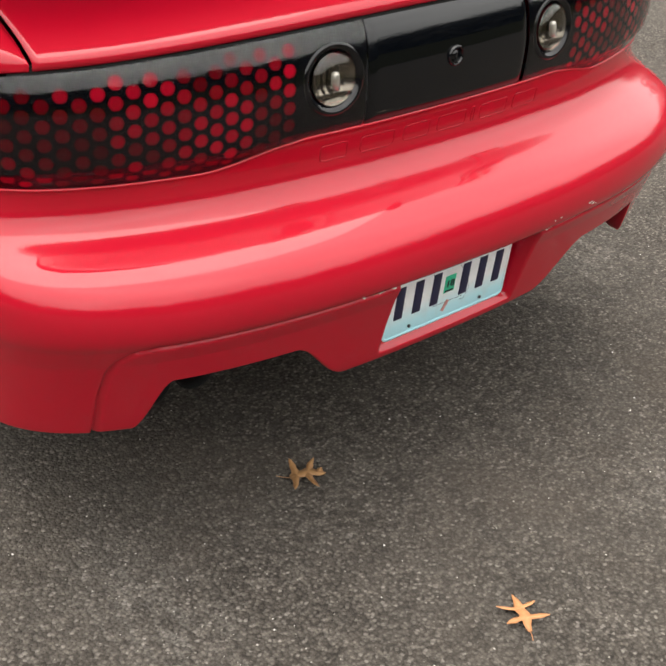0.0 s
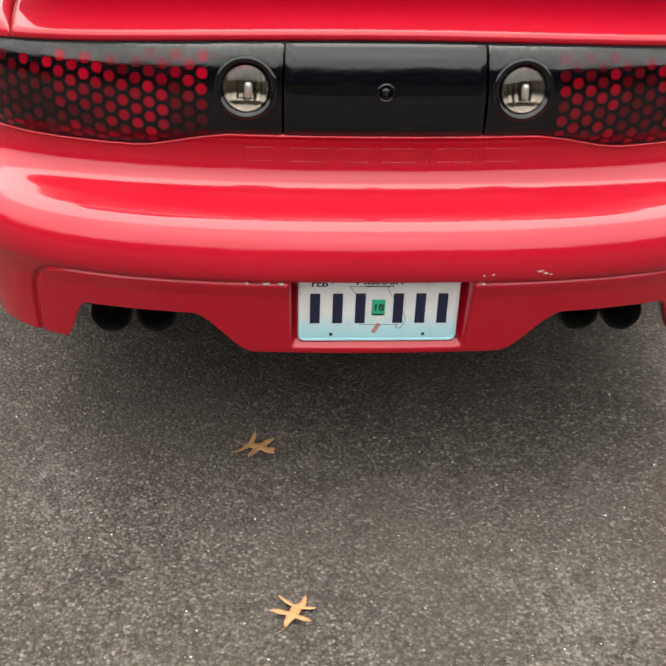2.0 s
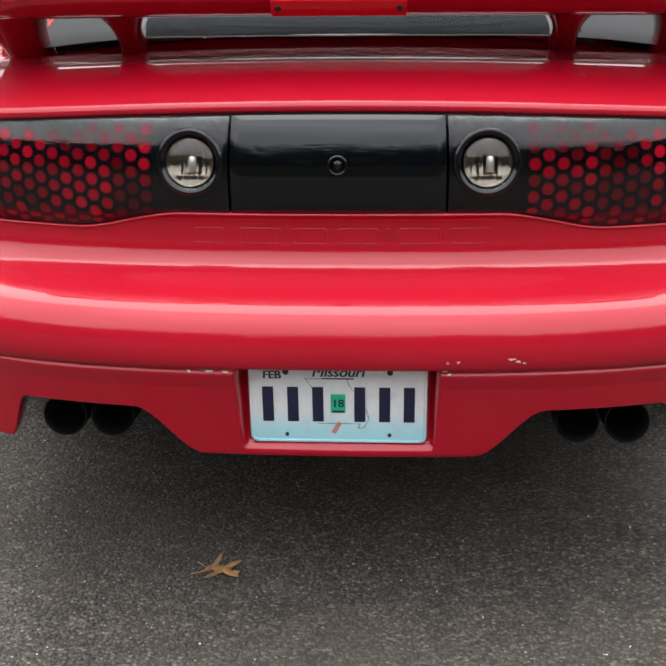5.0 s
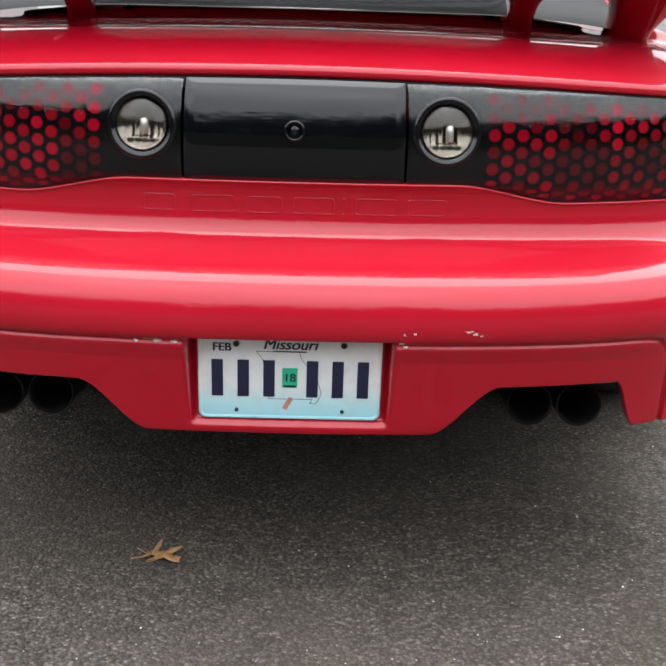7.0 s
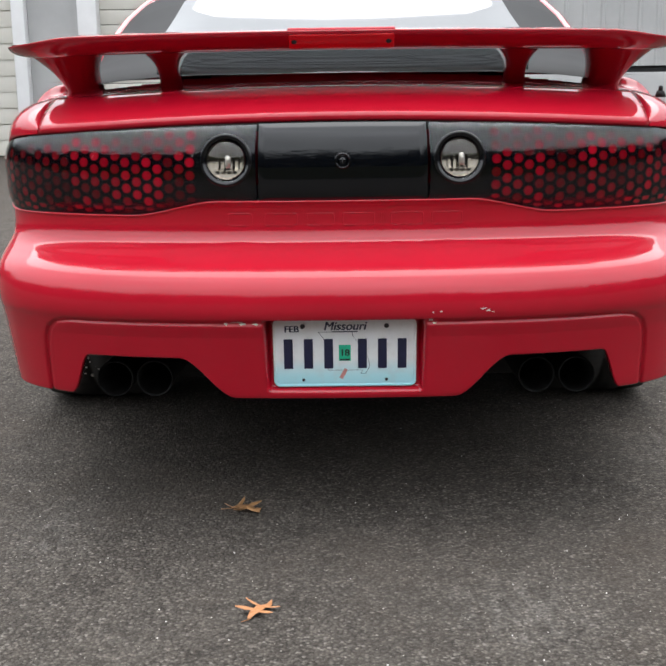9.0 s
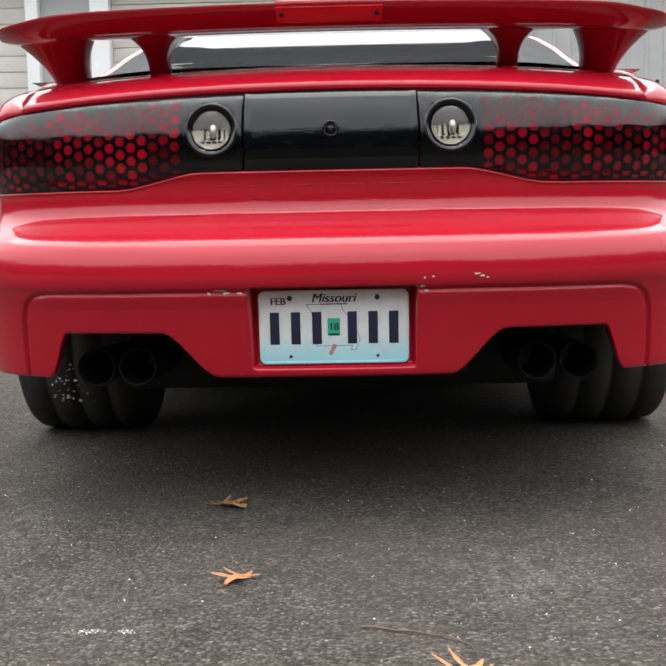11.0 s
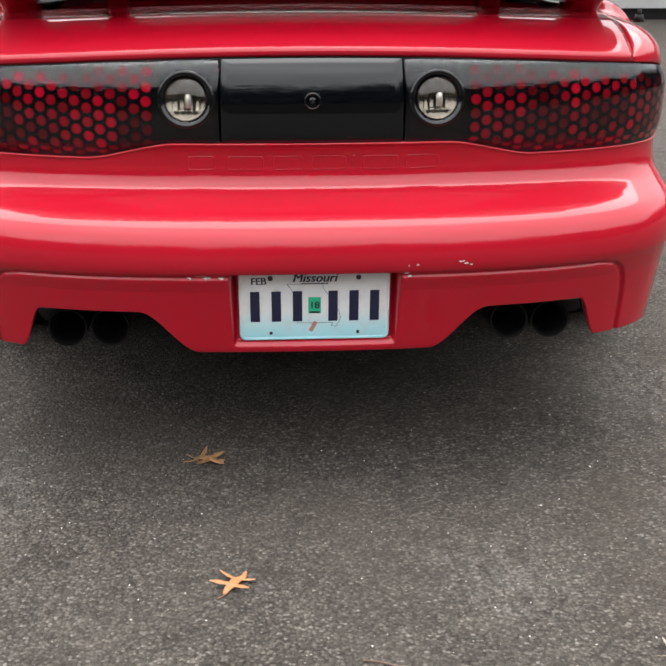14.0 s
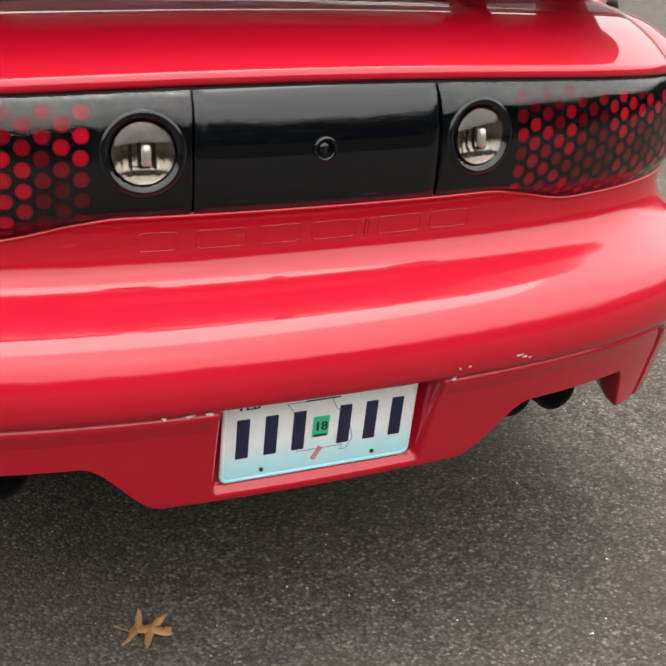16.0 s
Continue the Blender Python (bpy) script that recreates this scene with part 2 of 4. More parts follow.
def solid(ob, thickness, offset=-1.0):
    m = ob.modifiers.new("thickness", "SOLIDIFY")
    m.thickness, m.offset = thickness, offset
    return ob


def smoothstep(a, b, x):
    t = np.clip((np.asarray(x, float) - a) / (b - a), 0, 1)
    return t * t * (3 - 2 * t)


def rounded(w, h, r, n=8):
    pts = []
    for cx, cz, a0 in ((w / 2 - r, h / 2 - r, 0), (-w / 2 + r, h / 2 - r, 90), (-w / 2 + r, -h / 2 + r, 180), (w / 2 - r, -h / 2 + r, 270)):
        for k in range(n + 1):
            a = radians(a0 + 90 * k / n)
            pts.append((cx + r * math.cos(a), cz + r * math.sin(a)))
    return pts


# ---- ground ----
def build_ground():
    rows = []
    for v in np.linspace(-1, 1, 41):
        row = []
        for u in np.linspace(-1, 1, 41):
            row.append((300 * np.sign(u) * abs(u) ** 3, 300 * np.sign(v) * abs(v) ** 3, 0.0))
        rows.append(row)
    ob = part("ground", grid("ground", rows, flip=True), ASPHALT)
    tagged(ob, "dark grey worn asphalt driveway with pale specks", "ground", kind="structure")


build_ground()

# ---- the car's rear skin: a profile swept along the plan curve ----
TAIL_PROFILE = [(0.893, 0.078), (0.885, 0.072), (0.85, 0.052), (0.80, 0.042), (0.75, 0.042), (0.718, 0.046), (0.70, 0.056), (0.663, 0.062), (0.637, 0.056),
        (0.617, 0.034), (0.602, -0.001), (0.590, -0.032), (0.579, -0.053), (0.566, -0.0665), (0.552, -0.0745), (0.540, -0.0785), (0.528, -0.0808), (0.514, -0.0816), (0.500, -0.0805), (0.488, -0.0770), (0.476, -0.0700)]


def spline(points, step):
    """An even, smooth run of points through the keys."""
    p = np.array(points, float)
    p = np.vstack([2 * p[0] - p[1], p, 2 * p[-1] - p[-2]])
    out = []
    for i in range(1, len(p) - 2):
        for t in np.linspace(0, 1, 12, endpoint=False):
            a, b, c, d = p[i - 1 : i + 3]
            out.append(0.5 * (2 * b + (c - a) * t + (2 * a - 5 * b + 4 * c - d) * t**2 + (3 * b - a - 3 * c + d) * t**3))
    out = np.array(out + [p[-2]])
    s = np.r_[0, np.cumsum(np.linalg.norm(np.diff(out, axis=0), axis=1))]
    n = max(2, int(round(s[-1] / step)) + 1)
    u = np.linspace(0, s[-1], n)
    return np.stack([np.interp(u, s, out[:, k]) for k in range(out.shape[1])], 1)


UPPER = spline(TAIL_PROFILE, 0.004)
PZ = np.r_[UPPER[:, 0], 0.44, 0.38, 0.32, 0.29, 0.1][::-1]
PY = np.r_[UPPER[:, 1], -0.054, -0.036, -0.020, -0.011, 0.03][::-1]


def prof(z):
    return np.interp(z, PZ, PY)


def half(z):
    """Half width of the tail at a height, where the side begins."""
    return np.interp(z, [0.3, 0.45, 0.55, 0.62, 0.7, 0.8, 0.9], [0.782, 0.790, 0.794, 0.787, 0.785, 0.787, 0.768])


# plan curve: r across and w along, by length
_phi = np.linspace(0, math.pi / 2, 4001)
_r, _w = np.sin(_phi) ** (2 / 3.7), np.cos(_phi) ** (2 / 3.7)
_len = np.r_[0, np.cumsum(np.hypot(0.79 * np.diff(_r), 0.3 * np.diff(_w)))]
S_END = float(_len[-1])


def skin(s, z, out=0.0):
    """The point of the tail skin at length s from the middle (negative: left) and height z, moved out by some metres."""
    sg, a = (1 if s >= 0 else -1), abs(s)

    def at(q, h):
        r, w = np.interp(q, _len, _r), np.interp(q, _len, _w)
        x = half(h) * r
        return np.array([x, prof(h) + 0.12 * x * x + 0.3 * (1 - w), h])

    p = at(a, z)
    if out:
        du = at(min(a + 0.004, S_END), z) - at(max(a - 0.004, 0), z)
        dv = at(a, z + 0.004) - at(a, z - 0.004)
        n = np.cross(du, dv)
        p = p + out * n / np.linalg.norm(n)
    p[0] *= sg
    return p


def skin_frame(s, z, out=0.0):
    """Pose on the skin: x along, y up the skin, z outwards."""
    p = Vector(skin(s, z, out))
    du = Vector(skin(s + 0.004, z) - skin(s - 0.004, z)).normalized()
    dv = Vector(skin(s, z + 0.004) - skin(s, z - 0.004)).normalized()
    n = du.cross(dv).normalized()
    dv = n.cross(du)
    m = Matrix((du, dv, n)).transposed().to_4x4()
    return Matrix.Translation(p) @ m


def s_of(x, z=0.78):
    return float(np.sign(x) * np.interp(min(abs(x) / half(z), 0.9999), _r, _len))


def lower_edge(x):
    """Height of the bumper's lower edge: two cut-outs for the exhaust."""
    x = abs(x)
    z = 0.300 + 0.094 * smoothstep(0.238, 0.356, x) - 0.098 * smoothstep(0.558, 0.616, x)
    return float(z)


GROOVE = np.array([(0.170, 0.4745), (0.30, 0.4745), (0.590, 0.4735), (0.625, 0.468), (0.645, 0.452), (0.657, 0.425), (0.665, 0.380), (0.672, 0.300), (0.674, 0.20)])


def valance_in(s, z):
    """How far the lower panel and the groove round it sit behind the skin."""
    x = abs(s)
    p = np.array((x, z))
    a, d = GROOVE[:-1], np.diff(GROOVE, axis=0)
    t = np.clip(((p - a) * d).sum(1) / (d * d).sum(1), 0, 1)
    far = np.hypot(*(p - a - t[:, None] * d).T)
    k = int(far.argmin())
    inside = d[k, 0] * (p[1] - a[k, 1]) - d[k, 1] * (p[0] - a[k, 0]) < 0
    dist = float(far[k])
    groove = 0.009 * math.exp(-((dist / 0.0042) ** 2))
    return groove + (0.002 * float(smoothstep(0.0, 0.006, dist)) if inside else 0.0)


def plate_in(s, z):
    """The recess behind the number plate."""
    x = abs(s)
    side = 0.164
    k = float(1 - smoothstep(side - 0.003, side + 0.006, x))
    k *= float(smoothstep(0.312, 0.320, z))
    return k * max(0.0, 0.0045 - prof(z))


def build_car():
    car = thing("sports_car", "red sports coupe with smoked tail lamps and a rear wing", "car")

    # skin columns by length from the middle; then along the sides to the nose
    cols = np.r_[np.arange(0, 0.60, 0.004), np.arange(0.60, 0.70, 0.0025), np.linspace(0.70, S_END, 40)]
    cols = np.r_[-cols[:0:-1], cols]
    n_up = len(UPPER)
    low_z = np.arange(0.4735, 0.4385, -0.0025)
    low_t = np.linspace(0.03, 1, 30)
    rows = []
    for z, _ in UPPER:
        row = [skin(s, z) for s in cols]
        if z < 0.495:
            for s, p in zip(cols, row):
                p[1] += max(valance_in(s, z), plate_in(s, z) if z < 0.481 else 0.0)
        rows.append(row)
    for z in low_z:
        row = [skin(s, z) for s in cols]
        for s, p in zip(cols, row):
            p[1] += max(valance_in(s, z), plate_in(s, z))
        rows.append(row)
    for t in low_t:
        row = []
        for s in cols:
            p0 = skin(s, 0.474)
            zb = lower_edge(p0[0])
            z = low_z[-1] + (zb - low_z[-1]) * t
            p = skin(s, z)
            p[1] += max(valance_in(s, z), plate_in(s, z))
            row.append(p)
        rows.append(row)
    # the lower edge turns in
    last = rows[-1]
    rows.append([p + np.array([0, 0.006, -0.004]) for p in last])
    rows.append([p + np.array([0, 0.03, -0.003]) for p in last])
    rows.append([p + np.array([0, 0.085, 0.018 + 0.25 * max(0.0, abs(p[0]) - 0.58)]) for p in last])
    R = np.array(rows)

    def lamp_cell(i, j):
        if i >= n_up - 1:
            return False
        s, z = abs(0.5 * (cols[j] + cols[j + 1])), UPPER[i, 0]
        if s > 0.66 and z > (lamp_top(s) if s < LAMP_END else 0.757) - 0.003:
            return True
        return lamp_bottom(s) + 0.001 < z and s < LAMP_END - 0.03 and (z < lamp_top(s) - 0.006 or s < 0.66)

    me = grid("bumper", R, keep=lambda i, j: not lamp_cell(i, j))
    bumper = part("bumper", me, RED, car, "glossy red moulded bumper with a chipped lower crease")
    solid(bumper, 0.004, 1.0)

    # flanks: from the tail's end to the nose
    st = np.r_[np.linspace(0, 0.25, 8), np.linspace(0.32, 1, 40)]
    zf = np.r_[np.linspace(0.905, 0.78, 12), np.linspace(0.757, 0.20, 28)]
    for sg in (-1, 1):
        rows = []
        for z in zf:
            row = []
            for t in st:
                zz = min(z, 0.893)
                a = half(zz)
                ye = prof(max(zz, 0.29)) + 0.12 * a * a + 0.3
                y = ye + (4.15 - ye) * t
                wide = np.interp(zz, [0.2, 0.35, 0.6, 0.8, 0.9], [0.89, 0.925, 0.935, 0.925, 0.90])
                x = a + (wide - a) * float(smoothstep(ye, 1.15, y)) - 0.04 * float(smoothstep(3.4, 4.2, y))
                # shoulder turning in above the belt
                k = float(smoothstep(0.76, 0.905, z))
                x -= 0.05 * k * k
                zlow = 0.302 - 0.10 * float(smoothstep(0.5, 0.9, y))
                h = z if z > 0.5 else 0.5 - (0.5 - z) * (0.5 - zlow) / 0.3
                for yw in (1.12, 3.68):
                    q = 0.37**2 - (y - yw) ** 2
                    if q > 0:
                        h = max(h, 0.33 + math.sqrt(q)) if z < 0.72 else h
                lift = 0.020 * float(smoothstep(0.3, 0.9, y)) * float(smoothstep(0.7, 0.905, z))
                row.append((sg * x, y, h + lift))
            rows.append(row)
        R = np.array(rows)
        made = grid("side_panel", R, keep=lambda i, j: i >= 11 or R[i, j, 1] > 0.84, flip=sg < 0)
        solid(part("side_panel", made, RED, car), 0.004, 1.0)
        # shoulder from the flank's top to the lid's seam
        rows = []
        for q in np.linspace(0, 1, 9):
            row = []
            for t in st:
                a = half(0.893)
                ye = prof(0.893) + 0.12 * a * a + 0.3
                y = ye + (4.15 - ye) * t
                x0 = a + (0.90 - a) * float(smoothstep(ye, 1.15, y)) - 0.04 * float(smoothstep(3.4, 4.2, y)) - 0.05
                lift = 0.020 * float(smoothstep(0.3, 0.9, y))
                row.append((sg * (x0 - 0.17 * math.sin(q * math.pi / 2)), y, 0.905 + lift + 0.02 * (1 - math.cos(q * math.pi / 2))))
            rows.append(row)
        R = np.array(rows)
        part("shoulder", grid("shoulder", R, keep=lambda i, j: R[i, j, 1] > 0.84, flip=sg > 0), RED, car)
    # nose and bonnet
    rows = []
    for v in np.linspace(0, 1, 14):
        row = []
        for u in np.linspace(-1, 1, 41):
            y = 4.15 + 0.55 * math.sqrt(max(0, 1 - abs(u) ** 3.0)) * (1 - 0.35 * abs(v - 0.45))
            row.append((0.885 * u, y, 0.20 + 0.56 * v))
        rows.append(row)
    part("nose", grid("nose", rows), RED, car)
    rows = []
    for v in np.linspace(0, 1, 16):
        row = []
        for u in np.linspace(-1, 1, 31):
            y = 2.95 + (1.20 + 0.45 * math.sqrt(max(0, 1 - abs(u) ** 3))) * v
            row.append((0.87 * u, y, 0.975 - 0.225 * v**1.6 - 0.03 * u * u * (1 - v)))
        rows.append(row)
    part("bonnet", grid("bonnet", rows), RED, car)

    build_lid(car)
    build_lamps(car)
    build_cabin(car)
    build_wing(car)
    build_under(car)
    build_trim(car)
    return car


def lid_edge(s):
    """Height of the lid's rear edge."""
    x = half(0.88) * float(np.interp(abs(s), _len, _r))
    return 0.889 - 0.058 * x * x


LAMP_END = 0.90


def lamp_top(s):
    s = abs(s)
    z = lid_edge(s) - 0.0110
    q = max(0.0, (s - 0.66) / (LAMP_END - 0.66))
    return 0.757 + (z - 0.757) * max(0.0, 1 - min(q, 1) ** 3.4) ** (1 / 2.2)


def lamp_bottom(s):
    s = abs(s)
    z = 0.717 - 0.032 * float(smoothstep(0.27, 0.46, s))
    q = max(0.0, (s - 0.74) / (LAMP_END - 0.74))
    return 0.757 + (z - 0.757) * max(0.0, 1 - min(q, 1) ** 2.6) ** (1 / 2.2)


def build_lid(car):
    lid_s = s_of(0.662, 0.89)
    cols = np.linspace(-lid_s, lid_s, 121)
    prof_l = [(0.014, -0.004), (0.002, -0.004), (-0.0025, -0.0022), (-0.0035, 0.001), (-0.002, 0.0042), (0.003, 0.0075), (0.02, 0.0172), (0.04, 0.0268), (0.07, 0.0380),
              (0.105, 0.0480), (0.15, 0.0570), (0.20, 0.0608), (0.26, 0.0636), (0.305, 0.0658), (0.32, 0.0700), (0.335, 0.0810), (0.345, 0.0880), (0.36, 0.0900), (0.40, 0.0880), (0.55, 0.0830), (0.70, 0.0835), (0.825, 0.0845)]
    fine = spline(prof_l, 0.006)
    rows = []
    for d, h in fine:
        row = []
        for s in cols:
            z = lid_edge(s)
            p = skin(s, z)
            reach = (0.90 - p[1]) / 0.825
            fwd = p[1] + d * (1 + (reach - 1) * float(smoothstep(0.0, 0.35, d)))
            row.append((p[0], fwd, z + h + 0.02 * p[0] ** 2 * min(1, max(0, d) / 0.3)))
        rows.append(row)
    L = np.array(rows)

    def metal(i, j):
        x, y = abs(L[i, j, 0] + L[i, j + 1, 0]) / 2, (L[i, j, 1] + L[i + 1, j, 1]) / 2
        return y < 0.42 or x > glass_half(y) - 0.012

    lid = part("boot_lid", grid("boot_lid", rows, keep=metal), RED, car)
    solid(lid, 0.005, 1.0)
    # quarter panels beside the lid: arcs from the lid's seam down to the lamp and the flank
    ss = np.linspace(lid_s, S_END, 400)
    rim = np.array([skin(q, lamp_top(q) + 0.004 if q < LAMP_END else 0.757) for q in ss])
    for sg in (-1, 1):
        edge = [r[-1] for r in rows[4:]]
        grid_rows = []
        for x0, y0, z0 in edge:
            x0 += 0.0045
            z0 -= 0.001
            if y0 < rim[-1, 1]:
                k = int(np.argmin(abs(rim[:, 1] - y0)))
                x1, y1, z1 = rim[max(k, 1)]
                x1, z1 = max(x1, x0 + 0.001), min(z1, z0)
            else:
                a = float(half(0.757))
                ye = rim[-1, 1]
                x1, y1, z1 = a + (0.925 - a) * float(smoothstep(ye, 1.15, y0)), y0, 0.757
            arc = []
            for q in np.linspace(0, math.pi / 2, 16):
                c, v = math.cos(q) ** 0.85, math.sin(q) ** 0.85
                arc.append((sg * (x0 + (x1 - x0) * v), y0 + (y1 - y0) * v, z1 + (z0 - z1) * c))
            grid_rows.append(arc)
        solid(part("quarter_panel", grid("quarter_panel", grid_rows, flip=sg > 0), RED, car), 0.004, 1.0)


def lens_rise(s, t, s0=0.1835):
    """How the lens falls off towards its rim, from 0 to 1."""
    return min(1 - 0.85 * (2 * t - 1) ** 8, 8 * (s - s0 + 0.002) / 0.02)


def lens_patch(name, s0, s1, n, sign, out, hole=None):
    rows = []
    inner = np.linspace(s0, s1, n)
    ts = np.linspace(0, 1, 44)
    for t in ts:
        row = []
        for s in inner:
            zb, zt = lamp_bottom(s), lamp_top(s)
            o = out * lens_rise(s, t, s0)
            row.append(skin(sign * s, zb + (zt - zb) * t, o))
        rows.append(row)
    R = np.array(rows)

    def keep(i, j):
        if hole is None:
            return True
        c = R[i, j] * 0.25 + R[i + 1, j] * 0.25 + R[i, j + 1] * 0.25 + R[i + 1, j + 1] * 0.25
        return math.hypot(abs(c[0]) - hole[0], c[2] - hole[1]) > hole[2]

    return grid(name, R, keep=keep, flip=sign < 0)


def reflector_bowl():
    """A shallow round bowl, fluted upright in the middle, with a level shelf along its foot."""
    rows = []
    for r in np.linspace(0.0005, 0.0402, 24):
        ring = []
        for k in range(72):
            a = 2 * math.pi * k / 72
            x, z = r * math.cos(a), r * math.sin(a)
            q = r / 0.0402
            depth = 0.002 + 0.015 * (1 - q * q)
            flute = abs(math.sin(x * math.pi / 0.0125)) * 0.0034 * float(smoothstep(0.034, 0.024, abs(x))) * float(smoothstep(0.030, 0.022, abs(z)))
            shelf = 0.010 * float(smoothstep(-0.017, -0.020, z)) * (1 - q)
            ring.append((x, depth - flute - shelf, z))
        rows.append(ring)
    return grid("reflector", rows, close=True)


def build_lamps(car):
    # middle panel with the lock
    rows = []
    for t in np.linspace(0, 1, 30):
        row = []
        for s in np.linspace(-0.1795, 0.1795, 41):
            zb, zt = lamp_bottom(s), lamp_top(s)
            e = min(1 - 0.85 * (2 * t - 1) ** 8, (0.1805 - abs(s)) * 150)
            row.append(skin(s, zb + (zt - zb) * t, 0.005 * e))
        rows.append(row)
    panel = part("tail_panel", grid("tail_panel", rows), PANEL_BLACK, car, "gloss black panel between the lamps")
    lock = part("lock", lathe("lock", [(0.017, 0.002), (0.017, -0.003), (0.0145, -0.005), (0.0125, -0.003), (0.012, 0.004), (0.0105, 0.004), (0.0105, -0.001), (0.0, -0.0015)]), PANEL_BLACK, panel, "round black key lock")
    lock.matrix_basis = pose(0, skin(0, 0.800, 0.005)[1], 0.800)
    slot = bmesh.new()
    box(slot, (0, -0.0018, 0), (0.0022, 0.002, 0.011), 0.0005)
    key_slot = part("key_slot", slot, SHADOW_GAP, panel)
    key_slot.matrix_basis = lock.matrix_basis

    bm = bmesh.new()
    corner = [radians(60 * k + d) for k in range(6) for d in (-11, 11)]
    low = [bm.verts.new((0.0109 * math.cos(q), 0.0109 * math.sin(q), -0.0001)) for q in corner]
    high = [bm.verts.new((0.0106 * math.cos(q), 0.0106 * math.sin(q), 0.0001)) for q in corner]
    for k in range(12):
        bm.faces.new((low[k], low[(k + 1) % 12], high[(k + 1) % 12], high[k]))
    bm.faces.new(high)
    cell_mesh = bpy.data.meshes.new("cell")
    bm.to_mesh(cell_mesh)
    bm.free()
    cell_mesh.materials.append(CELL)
    pitch = 0.0272
    for sg in (-1, 1):
        lamp = part("tail_lamp", lens_patch("tail_lamp", 0.1835, LAMP_END - 0.001, 110, sg, 0.003, (0.2455, 0.803, 0.050)), LENS_BLACK, car, "smoked tail lamp with red honeycomb cells")
        cover = part("clear_cover", lens_patch("clear_cover", 0.1835, LAMP_END - 0.001, 110, sg, 0.0058, (0.2455, 0.803, 0.050)), THIN, lamp, "clear outer lens")
        cover.visible_shadow = False
        fr = skin_frame(sg * 0.2465, 0.803, 0.005)
        turn = fr @ Matrix.Rotation(-math.pi / 2, 4, "X")
        # reversing lamp: bezel, reflector bowl, bulb and dome
        bez = part("bezel", lathe("bezel", [(0.0388, 0.020), (0.0395, 0.007), (0.0430, 0.0035), (0.0480, -0.0002), (0.0510, -0.0014), (0.0530, -0.0008), (0.0555, 0.0014)]), PANEL_BLACK, lamp, "black ring round the reversing lamp")
        bez.data.materials[0] = BEZEL
        bez.matrix_basis = turn
        bowl = part("reflector", reflector_bowl(), CHROME, lamp, "fluted chrome reflector bowl")
        bowl.matrix_basis = turn
        bulb = part("bulb", lathe("bulb", [(0.0, 0.015), (0.005, 0.014), (0.0068, 0.010), (0.0072, 0.002), (0.0068, -0.012), (0.0, -0.012)], 20, "Z"), BULB, lamp, "small clear bulb")
        bulb.matrix_basis = turn @ pose(0.004, 0.004, -0.004)
        dome = [(0.0, -0.0085), (0.012, -0.0080), (0.022, -0.0066), (0.030, -0.0043), (0.036, -0.0015), (0.0396, 0.002)]
        glass = part("lens_dome", lathe("lens_dome", dome), THIN, lamp, "clear domed glass lens")
        glass.matrix_basis = turn
        glass.visible_shadow = False
        # honeycomb cells
        def on_lens(s, z):
            t = (z - lamp_bottom(s)) / (lamp_top(s) - lamp_bottom(s))
            return skin_frame(sg * s, z, 0.003 * lens_rise(s, t) + 0.0003)

        for c in range(0, 26):
            s = 0.3245 + c * pitch * 0.866
            for k in range(-1, 9):
                z = 0.685 + (k + 0.5 * (c % 2)) * pitch + 0.005
                if s < LAMP_END - 0.05 and lamp_bottom(s) + 0.0155 < z < lamp_top(s) - 0.014 - 0.03 * max(0, s - 0.4) and (s + 0.012 < LAMP_END - 0.05):
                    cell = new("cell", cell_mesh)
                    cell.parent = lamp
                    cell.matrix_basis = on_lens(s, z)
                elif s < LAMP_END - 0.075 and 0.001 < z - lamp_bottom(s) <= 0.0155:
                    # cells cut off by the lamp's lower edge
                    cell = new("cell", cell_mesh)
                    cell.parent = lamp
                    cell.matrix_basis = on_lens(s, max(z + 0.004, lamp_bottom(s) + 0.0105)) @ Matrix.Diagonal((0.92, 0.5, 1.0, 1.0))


ROOF = spline([(0.40, 0.9785), (0.5, 0.9940), (0.6, 1.0105), (0.75, 1.0370), (0.9, 1.0690), (1.06, 1.1100), (1.25, 1.1640), (1.4, 1.2120), (1.55, 1.262), (1.64, 1.290), (1.75, 1.314), (2.0, 1.333), (2.3, 1.290), (2.62, 1.155), (2.95, 0.97)], 0.02)


def glass_half(y):
    """Half width of the cabin and of the hatch glass."""
    return float(np.interp(y, [0.40, 0.6, 0.85, 1.1, 1.43, 1.7, 2.3, 2.95], [0.60, 0.645, 0.69, 0.715, 0.70, 0.66, 0.64, 0.76]))


